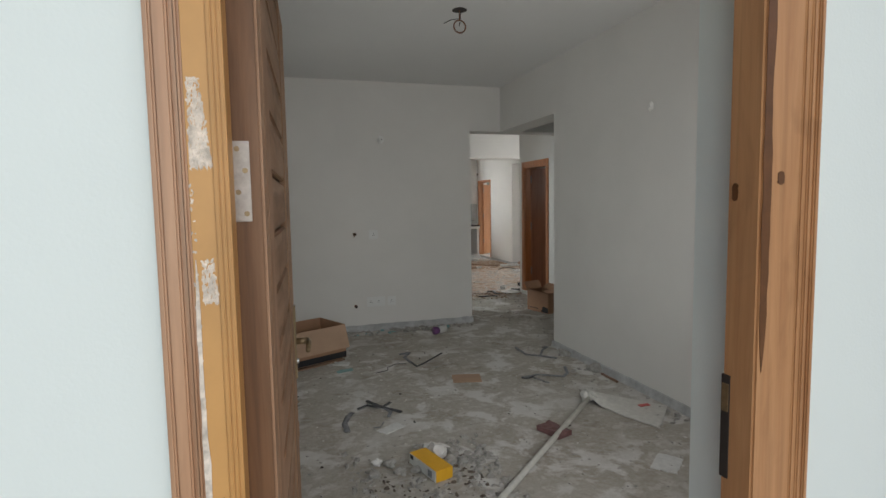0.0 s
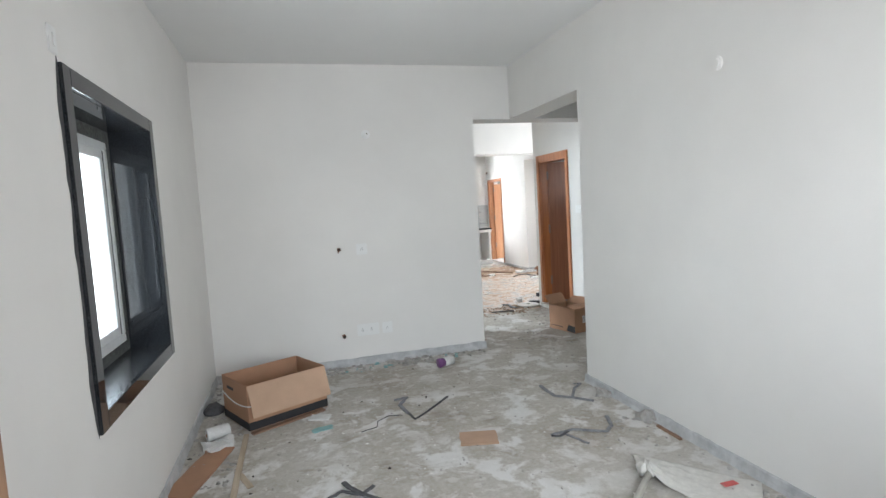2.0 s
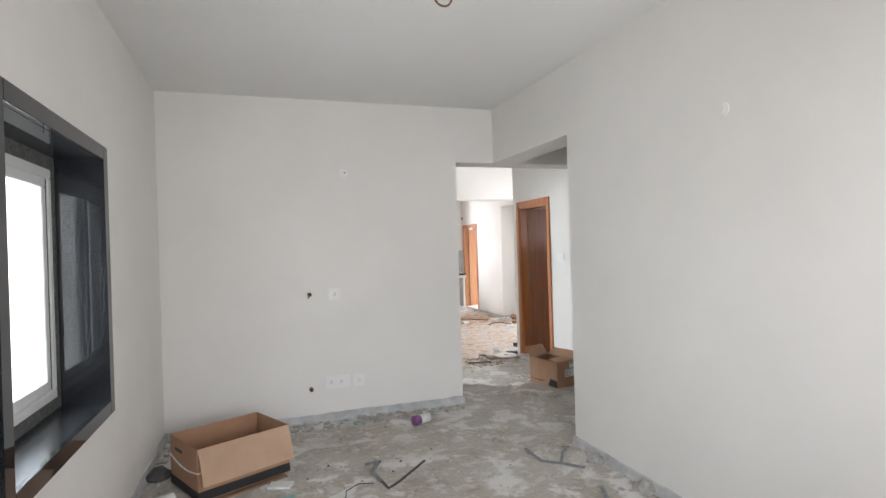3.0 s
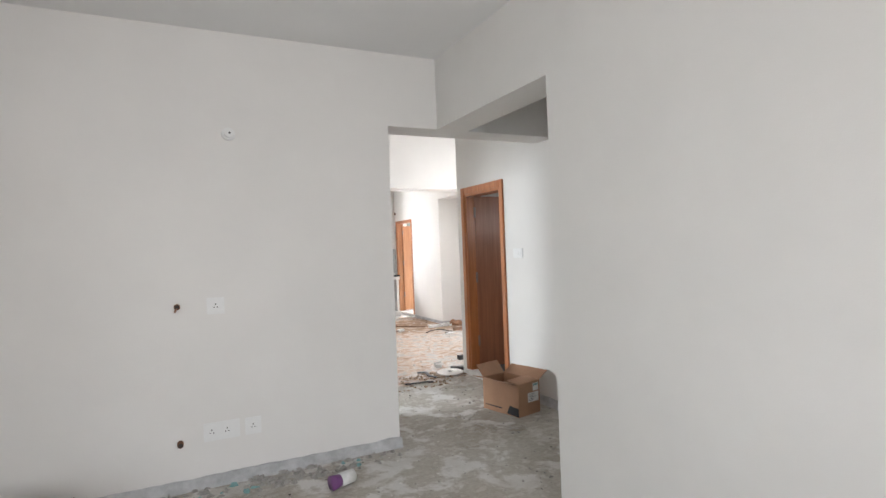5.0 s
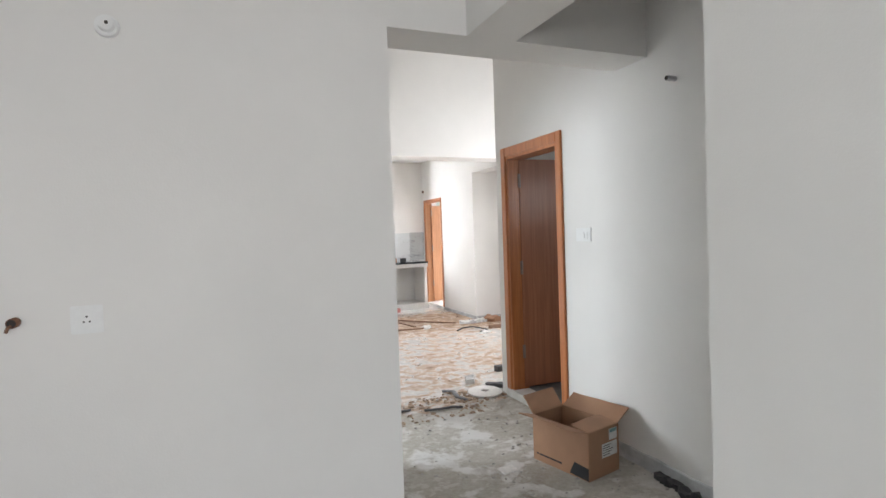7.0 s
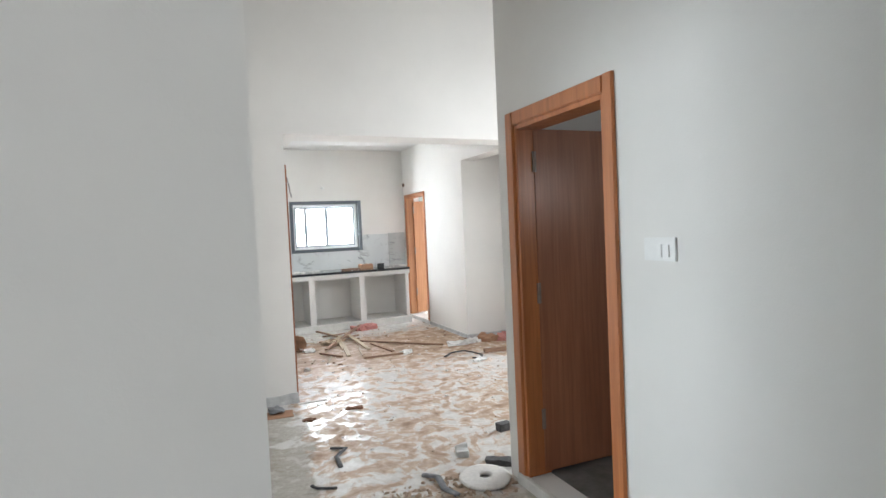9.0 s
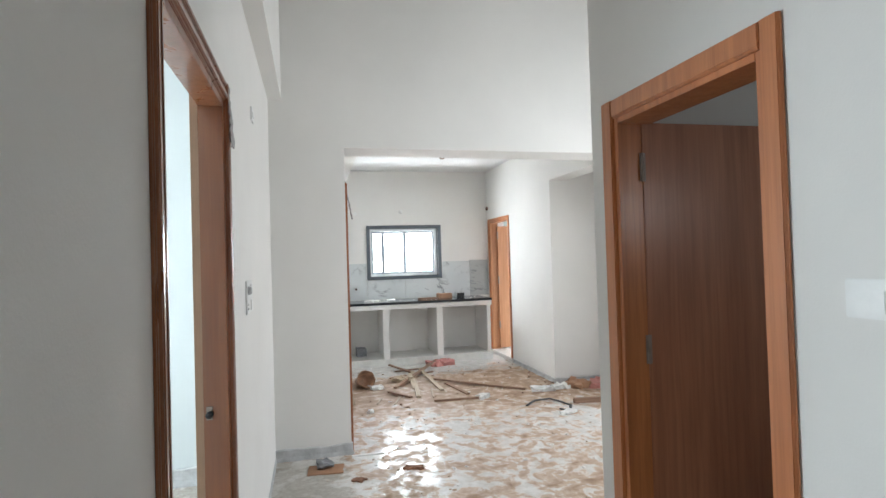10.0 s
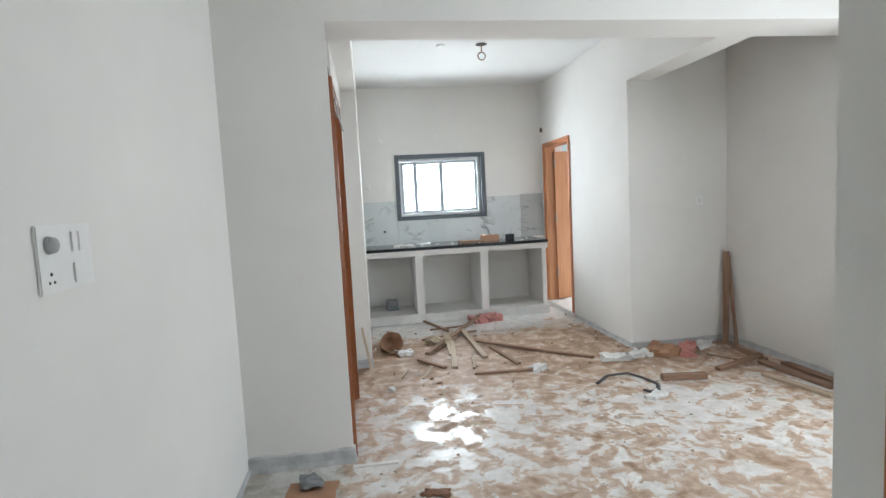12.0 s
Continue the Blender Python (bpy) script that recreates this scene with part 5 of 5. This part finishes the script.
stick((5.228, 10.975), (5.562, 10.932), 0.055, 0.05, "short round-edged timber offcut on the mud")
stick((3.091, 11.66, 0.0), (3.02, 11.97, 0.36), 0.02, 0.014, "thin lath leaning on the wall nib", STICK_PALE)
stick((0.136, 4.949), (0.135, 3.6), 0.035, 0.014, "long pale wooden batten on the floor", STICK_PALE, name="wooden_batten", group="scraps on the floor")
stick((0.175, 4.95), (0.68, 5.223), 0.05, 0.012, "flat wooden batten under the box", STICK, name="wooden_batten", group="scraps on the floor")
stick((0.126, 4.409, 0.0), (0.22, 4.173), 0.035, 0.006, "short pale batten offcut", STICK_PALE, name="wooden_batten", group="scraps on the floor")
stick((0.116, 3.994), (0.108, 3.748), 0.035, 0.008, "pale batten offcut by the door", STICK_PALE, name="wooden_batten", group="scraps on the floor")
stick((2.74, 3.982), (2.74, 3.759), 0.02, 0.015, "brown stick along the wall foot", STICK, name="wooden_batten", group="scraps on the floor")


def white_pole():
    t = thing("pipe", pose(0, 0, 0), "long dusty white pipe lying on the floor", "pipe")
    bm = bmesh.new()
    bm_tube(bm, [(2.27, 3.43, 0.045), (1.72, 2.945, 0.03), (1.13, 2.42, 0.018)], 0.017, 12)
    part("tube", bm, POLE, t, "", None, True)


white_pole()


def sack():
    """A flattened woven sack with a knotted mouth round the pipe's end."""
    t = thing("woven_sack", pose(0, 0, 0), "off-white woven sack flattened on the floor", "sack")
    bm = bmesh.new()
    q = [Vector((2.27, 3.42, 0)), Vector((2.46, 2.89, 0)), Vector((2.77, 3.20, 0)), Vector((2.36, 3.72, 0))]
    n = 22
    grid = []
    for i in range(n + 1):
        row = []
        for j in range(n + 1):
            u, v = i / n, j / n
            p = q[0].lerp(q[1], u).lerp(q[3].lerp(q[2], u), v)
            k = noise.noise(Vector((u * 4, v * 4, 3))) + 0.5 * noise.noise(Vector((u * 9, v * 9, 3)))
            edge = min(u, v, 1 - u, 1 - v)
            lump = math.exp(-((p.x - 2.287) ** 2 + (p.y - 3.46) ** 2) / 0.012)
            p.z = 0.006 + 0.022 * abs(k) * min(1, edge * 8 + 0.25) + 0.05 * lump
            p.x += 0.012 * noise.noise(Vector((v * 6, u * 5, 9)))
            p.y += 0.012 * noise.noise(Vector((v * 6, u * 5, 19)))
            row.append(bm.verts.new(p))
        grid.append(row)
    for i in range(n):
        for j in range(n):
            bm.faces.new((grid[i][j], grid[i + 1][j], grid[i + 1][j + 1], grid[i][j + 1]))
    bm.normal_update()
    bmesh.ops.solidify(bm, geom=bm.faces, thickness=0.004)
    part("sheet", bm, CLOTH, t, "", None, True)
    bm = bmesh.new()
    bmesh.ops.create_icosphere(bm, subdivisions=4, radius=0.052, matrix=Matrix.Translation((2.285, 3.46, 0.05)) @ Matrix.Diagonal((1.0, 1.15, 0.7, 1)))
    for v in bm.verts:
        v.co += (v.co - Vector((2.285, 3.46, 0.05))).normalized() * (0.035 * math.sin(7 * math.atan2(v.co.y - 3.46, v.co.x - 2.285) + 40 * v.co.z) * 0.5 + 0.03 * noise.noise(v.co * 18))
        v.co.z = max(v.co.z, 0.004)
    part("knotted_mouth", bm, CLOTH, t, "gathered knotted mouth", None, True)
    bm = bmesh.new()
    bm_box(bm, 2.545, 3.202, 0.026, 2.626, 3.238, 0.03)
    part("red_mark", bm, RED, t, "small red printed mark", None)


sack()


slab_piece("cardboard_sheet", pose(1.609, 4.269, 0.001, 0, 0, -14), 0.24, 0.19, 0.008, CARD_PALE, "flat brown cardboard piece on the concrete", "cardboard", 1.0, rough=0.03)
slab_piece("carton", pose(1.785, 3.07, 0.004, 0, 0, 20), 0.12, 0.19, 0.028, MAROON, "crushed dirty maroon carton on the floor", "box", 2.0, rough=0.05)
slab_piece("paper_scrap", pose(0.801, 3.479, 0.0, 0, 0, 30), 0.17, 0.09, 0.006, PAPER, "soiled white paper scrap", "paper", 3.0)
slab_piece("paper_scrap", pose(0.642, 5.068, 0.0, 0, 0, -20), 0.15, 0.10, 0.008, PAPER, "white paper scrap beside the box", "paper", 4.0)
slab_piece("film_scrap", pose(0.655, 4.846, 0.0, 0, 0, 15), 0.14, 0.06, 0.006, TEAL, "teal plastic film scrap on the concrete", "scrap", 5.0, rough=0.2)
slab_piece("paper_scrap", pose(2.186, 2.495, 0.0, 0, 0, 40), 0.20, 0.14, 0.005, PAPER, "white paper corner on the floor", "paper", 6.0)
slab_piece("plaster_chip", pose(3.175, 6.72, 0.0, 0, 0, 5), 0.10, 0.08, 0.008, CHALK, "pale plaster chip in the hall", "rubble", 7.0)
slab_piece("cardboard_sheet", pose(2.76, 9.985, 0.0, 0, 0, -6), 0.25, 0.17, 0.007, CARD, "dusty cardboard piece by the pier", "cardboard", 8.0, rough=0.03)
slab_piece("cardboard_sheet", pose(-0.09, 4.489, 0.0, 0, 0, 75), 0.62, 0.17, 0.012, CARD, "torn brown cardboard along the wall foot", "cardboard", 9.0, rough=0.14)
slab_piece("paper_scrap", pose(-0.022, 4.83, 0.0, 0, 0, 20), 0.17, 0.14, 0.03, PAPER, "crumpled pale paper by the wall", "paper", 10.0, rough=0.25)
slab_piece("paper_scrap", pose(5.14, 11.58, 0.0, 0, 0, -8), 0.20, 0.13, 0.03, PAPER, "crumpled white paper on the mud", "paper", 11.0, rough=0.25)
slab_piece("paper_scrap", pose(5.36, 11.58, 0.0, 0, 0, 12), 0.20, 0.12, 0.04, PAPER, "creased white paper on the mud", "paper", 12.0, rough=0.25)
slab_piece("cardboard_sheet", pose(5.60, 11.60, 0.0, 0, 0, 5), 0.26, 0.24, 0.05, CARD, "dirty crushed cardboard in the alcove", "cardboard", 13.0, rough=0.2)
slab_piece("plastic_bag", pose(5.83, 11.58, 0.0, 0, 0, -35), 0.12, 0.36, 0.05, PINK, "pinkish red plastic bag in the alcove", "bag", 14.0, rough=0.3)
slab_piece("paper_scrap", pose(6.02, 11.68, 0.0, 0, 0, 20), 0.16, 0.10, 0.05, PAPER, "crumpled pale film in the alcove", "paper", 15.0, rough=0.3)
slab_piece("paper_scrap", pose(5.03, 10.70, 0.0, 0, 0, 30), 0.16, 0.08, 0.02, PAPER, "white paper scrap on the mud", "paper", 16.0, rough=0.25)
slab_piece("paper_scrap", pose(3.409, 12.30, 0.0, 0, 0, 10), 0.15, 0.12, 0.03, PAPER, "white plastic scrap beside the tub", "paper", 17.0, rough=0.2)
slab_piece("cement_bag", pose(3.76, 12.55, 0.0, 0, 0, 25), 0.17, 0.2, 0.05, STICK_PALE, "yellowish crumpled paper bag among the timber", "bag", 18.0, rough=0.2)
slab_piece("plastic_bag", pose(4.43, 13.40, 0.0, 0, 0, 5), 0.33, 0.2, 0.05, PINK, "crumpled pink sheet before the counter", "bag", 19.0, rough=0.25)
slab_piece("paper_scrap", pose(4.45, 11.50, 0.0, 0, 0, 30), 0.16, 0.10, 0.03, PAPER, "white paper scrap at a timber's end", "paper", 20.0, rough=0.25)
slab_piece("paper_scrap", pose(3.769, 8.53, 0.0, 0, 0, 70), 0.10, 0.07, 0.04, PAPER, "small crumpled white paper on the mud", "paper", 21.0, rough=0.25)
slab_piece("shoe_sole", pose(3.925, 8.285, 0.0, 0, 0, -35), 0.18, 0.07, 0.03, DARK_STRIP, "black rubber scrap beside the disc", "scrap", 22.0, rough=0.15)
slab_piece("rubber_block", pose(4.225, 8.77, 0.0, 0, 0, 10), 0.10, 0.06, 0.05, DARK_STRIP, "small black block on the mud", "scrap", 23.0, rough=0.1)
slab_piece("tile_chip", pose(3.368, 9.822, 0.0, 0, 0, -15), 0.11, 0.06, 0.015, RUST, "curled brown flake on the tile", "scrap", 24.0, rough=0.3)
slab_piece("tile_chip", pose(2.978, 9.727, 0.0, 0, 0, -30), 0.08, 0.06, 0.01, RUST, "brown flake on the tile", "scrap", 25.0, rough=0.3)
slab_piece("tile_strip", pose(3.09, 10.19, 0.0, 0, 0, 0), 0.24, 0.03, 0.008, CHALK, "pale strip of plaster by the pier", "scrap", 26.0, rough=0.1)


def lump(name, p, r, material, label, category, seed, squash=0.7):
    t = thing(name, Matrix.Translation(p), label, category, "scraps on the floor")
    bm = bmesh.new()
    bmesh.ops.create_icosphere(bm, subdivisions=2, radius=r)
    for v in bm.verts:
        v.co *= 1 + 0.75 * noise.noise(v.co / r * 1.1 + Vector((seed, 0, 0))) + 0.35 * noise.noise(v.co / r * 3 + Vector((seed, 3, 0)))
        v.co.z = max(v.co.z * squash, -r * 0.45) + r * 0.45
    part("piece", bm, material, t)
    return t


lump("mortar_lump", (2.74, 4.086, 0), 0.065, ROCK, "grey mortar lump at the wall foot", "rubble", 1.0)
lump("mortar_lump", (2.725, 4.603, 0), 0.055, ROCK, "grey mortar lump near the corner", "rubble", 2.0)
lump("rag", (2.757, 10.03, 0.008), 0.06, GREY_STRIP, "grey crumpled bag on cardboard", "bag", 3.0, 0.5)
lump("plastic_bag", (-0.144, 5.504, 0), 0.07, DARK_STRIP, "black crumpled plastic by the wall", "bag", 4.0, 0.7)
lump("paper_ball", (3.221, 11.333, 0), 0.03, PAPER, "small white paper ball", "paper", 5.0, 0.8)
for k, (x, y, r) in enumerate(((1, 3.028, 0.055), (1.063, 2.981, 0.045), (1.023, 2.91, 0.035), (1.095, 2.882, 0.03), (0.968, 3.107, 0.04), (0.896, 3.125, 0.03), (0.685, 2.972, 0.035), (0.728, 2.884, 0.03), (0.624, 3.02, 0.03), (0.82, 2.866, 0.028), (0.585, 2.881, 0.03))):
    lump("mortar_lump", (x, y, 0), r, ROCK if k % 4 else CHALK, "broken mortar lump on the floor", "rubble", 6.0 + k)


def yellow_carton():
    t = thing("carton", pose(0.899, 2.858, 0.0, 0, 0, 17), "small yellow and white cardboard carton on the floor", "box")
    box_part("body", (-0.055, -0.14, 0, 0.055, 0.14, 0.066), YELLOW, t, "", 0.003)
    box_part("white_side", (-0.0565, -0.138, 0.003, -0.0545, 0.138, 0.063), PAPER, t, "white printed side")
    box_part("black_print", (-0.0575, 0.095, 0.035, -0.0558, 0.13, 0.06), BLACK, t)
    box_part("blue_print", (-0.0575, -0.10, 0.012, -0.0558, -0.06, 0.05), GREY_STRIP, t)


yellow_carton()


def paper_cup():
    t = thing("plastic_cup", pose(1.801, 5.859, 0.045, 0, 90, 20), "crushed purple and white plastic cup by the wall", "cup")
    bm = bmesh.new()
    bmesh.ops.create_cone(bm, cap_ends=True, segments=20, radius1=0.045, radius2=0.037, depth=0.06)
    part("rim", bm, PURPLE, t, "purple rim", None, True)
    bm = bmesh.new()
    bmesh.ops.create_cone(bm, cap_ends=True, segments=20, radius1=0.042, radius2=0.04, depth=0.10, matrix=Matrix.Translation((0, 0, 0.08)))
    part("body", bm, PAPER, t, "", None, True)
    t = thing("paper_roll", pose(-0.048, 4.974, 0.047, 0, 90, 22), "white paper roll lying by the wall", "paper roll")
    bm = bmesh.new()
    bmesh.ops.create_cone(bm, cap_ends=True, segments=24, radius1=0.045, radius2=0.045, depth=0.15)
    soften(bm, 0.003)
    part("roll", bm, PAPER, t)
    bm = bmesh.new()
    bmesh.ops.create_cone(bm, cap_ends=True, segments=16, radius1=0.014, radius2=0.014, depth=0.153)
    part("core", bm, CARD, t, "brown cardboard core")


paper_cup()


def half_open_carton():
    """The small carton behind the entry door."""
    carton("cardboard_box", pose(0.078, 3.649, 0.0, 0, 0, 12), 0.22, 0.24, 0.10, "small brown carton with a closed top by the door", (("left", -84, 0.20),))


half_open_carton()


def disc():
    t = thing("cable_drum_end", pose(3.735, 8.145, 0.012, 1.5, 0, 0), "dusty white round drum end with a centre hole", "drum end")
    bm = bmesh.new()
    n = 40
    rings = []
    for r, z in ((0.032, 0.0), (0.032, 0.018), (0.055, 0.020), (0.135, 0.012), (0.150, 0.014), (0.153, 0.006), (0.150, 0.0)):
        rings.append([bm.verts.new((r * math.cos(2 * math.pi * k / n), r * math.sin(2 * math.pi * k / n), z)) for k in range(n)])
    for a, c in zip(rings, rings[1:] + rings[:1]):
        for k in range(n):
            bm.faces.new((a[k], a[(k + 1) % n], c[(k + 1) % n], c[k]))
    part("flange", bm, CHALK, t, "", None, True)
    bm = bmesh.new()
    bmesh.ops.create_cone(bm, cap_ends=True, segments=20, radius1=0.0315, radius2=0.0315, depth=0.004, matrix=Matrix.Translation((0, 0, 0.003)))
    part("hub_hole", bm, HOLE, t, "dark centre hole")


disc()


def tub():
    t = thing("bucket", pose(3.265, 12.42, 0.075, 62, 0, 15), "dirty brown plastic tub lying on its side", "bucket")
    bm = bmesh.new()
    n = 26
    rings = []
    for r, z in ((0.001, -0.07), (0.085, -0.07), (0.10, 0.07), (0.108, 0.075), (0.106, 0.082), (0.096, 0.08), (0.080, -0.06), (0.001, -0.06)):
        rings.append([bm.verts.new((r * math.cos(2 * math.pi * k / n), r * math.sin(2 * math.pi * k / n), z)) for k in range(n)])
    for a, c in zip(rings, rings[1:]):
        for k in range(n):
            bm.faces.new((a[k], a[(k + 1) % n], c[(k + 1) % n], c[k]))
    for v in bm.verts:
        v.co += noise.noise_vector(v.co * 14) * 0.016
    part("body", bm, BROWN_PLASTIC, t, "", None, True)


tub()


# ---- things on and under the counter ----
slab_piece("carton", pose(4.64, 13.92, 0.901, 0, 0, 6), 0.21, 0.13, 0.062, CARD, "small red-brown carton on the granite counter", "box", 31.0, "things on the counter", 0.03)
slab_piece("carton", pose(4.92, 14.0, 0.901, 0, 0, -4), 0.10, 0.08, 0.055, BLACK, "small black carton on the granite counter", "box", 32.0, "things on the counter", 0.03)
slab_piece("board", pose(4.36, 13.80, 0.901, 0, 0, 14), 0.28, 0.10, 0.02, STICK, "brown board lying on the granite counter", "board", 33.0, "things on the counter", 0.05)
slab_piece("paper_scrap", pose(3.80, 13.86, 0.901, 0, 0, 20), 0.16, 0.08, 0.015, PAPER, "crumpled paper on the granite counter", "paper", 34.0, "things on the counter", 0.2)
slab_piece("paper_scrap", pose(3.55, 13.82, 0.901, 0, 0, -10), 0.22, 0.09, 0.014, CHALK, "plaster crumbs on the granite counter", "rubble", 35.0, "things on the counter", 0.25)
slab_piece("paint_tin", pose(3.37, 13.95, 0.106, 0, 0, 5), 0.14, 0.12, 0.10, GREY_STRIP, "grey dented tin under the counter", "tin", 36.0, "things on the counter", 0.05)
conduit((3.34, 14.175, 1.07), S, "small dark tap stub in the tiles", 0.017, 0.02)


# ---- grit and crumbs: nobody could count them ----
def crumbs(name, count, area, size, material, label, seed, dense=None):
    rnd = random.Random(seed)
    bm_verts, faces = [], []
    x0, y0, x1, y1 = area
    k = 0
    while k < count:
        x, y = rnd.uniform(x0, x1), rnd.uniform(y0, y1)
        if noise.noise(Vector((x * 2.1, y * 2.1, seed))) < rnd.uniform(-0.5, 0.45):
            continue
        if dense and not dense(x, y, rnd):
            continue
        s = size * rnd.uniform(0.35, 1.0) ** 2 * 1.6
        a = rnd.uniform(0, 6.28)
        base = len(bm_verts)
        el = rnd.uniform(0.5, 1.6)
        for i in range(5):
            b = a + i * 1.2566
            q = s * rnd.uniform(0.6, 1.0)
            bm_verts.append((x + q * math.cos(b) * el, y + q * math.sin(b) / el, 0.0005))
        for i in range(5):
            b = a + i * 1.2566 + 0.3
            q = s * rnd.uniform(0.25, 0.7)
            bm_verts.append((x + q * math.cos(b) * el, y + q * math.sin(b) / el, s * rnd.uniform(0.25, 0.7)))
        for i in range(5):
            faces.append((base + i, base + (i + 1) % 5, base + 5 + (i + 1) % 5, base + 5 + i))
        faces.append(tuple(base + 5 + i for i in range(5)))
        k += 1
    data = bpy.data.meshes.new(name)
    data.from_pydata(bm_verts, [], faces)
    data.materials.append(material)
    return tagged(new(name, data), label, "rubble", "", "stuff")


crumbs("floor_grit", 900, (-0.2, 1.3, 2.78, 6.28), 0.008, ROCK, "grey mortar grit strewn over the concrete floor", 3)
crumbs("plaster_crumbs", 260, (-0.2, 1.3, 2.78, 6.28), 0.007, CHALK, "white plaster crumbs strewn over the concrete floor", 5)
crumbs("dark_grit", 120, (-0.2, 1.3, 2.78, 6.28), 0.009, HOLE, "dark dirt crumbs strewn over the concrete floor", 7)
crumbs("entry_rubble", 420, (0.45, 2.2, 1.3, 3.2), 0.022, ROCK, "broken mortar rubble near the entry", 9)
crumbs("entry_dirt", 150, (0.5, 2.5, 1.15, 3.05), 0.012, ROCK_DARK, "dark dirt swept up near the entry", 10)
crumbs("wall_foot_rubble", 170, (0.75, 6.08, 2.35, 6.29), 0.026, ROCK, "mortar rubble along the wall foot", 11)
crumbs("wall_foot_scraps", 16, (0.9, 6.06, 2.1, 6.27), 0.022, TEAL, "coloured plastic scraps along the wall foot", 12)
crumbs("side_rubble", 120, (2.55, 1.4, 2.78, 4.9), 0.018, ROCK, "mortar rubble along the side wall", 13)
crumbs("corner_rubble", 150, (-0.21, 3.6, 0.1, 6.2), 0.016, ROCK, "mortar rubble behind the batten", 14)
crumbs("hall_grit", 420, (2.42, 4.96, 3.9, 8.2), 0.010, ROCK, "grit strewn over the hall floor", 15)
crumbs("mud_clods", 260, (2.6, 7.7, 3.88, 8.3), 0.019, MUD_CLOD, "clods of mud and mortar at the tile's edge", 17)
crumbs("living_grit", 260, (3.0, 8.2, 6.3, 13.5), 0.010, MUD_CLOD, "brown clods strewn over the living room floor", 19)
crumbs("living_chips", 200, (3.0, 8.6, 6.3, 13.5), 0.014, CHALK, "pale chips strewn over the living room floor", 21)
crumbs("living_splinters", 110, (3.1, 11.2, 6.3, 13.4), 0.014, STICK, "wood splinters round the timber heap", 23)
crumbs("counter_crumbs", 60, (3.15, 13.6, 5.2, 14.1), 0.01, CHALK, "pale plaster crumbs on the granite counter", 25).location.z = 0.9
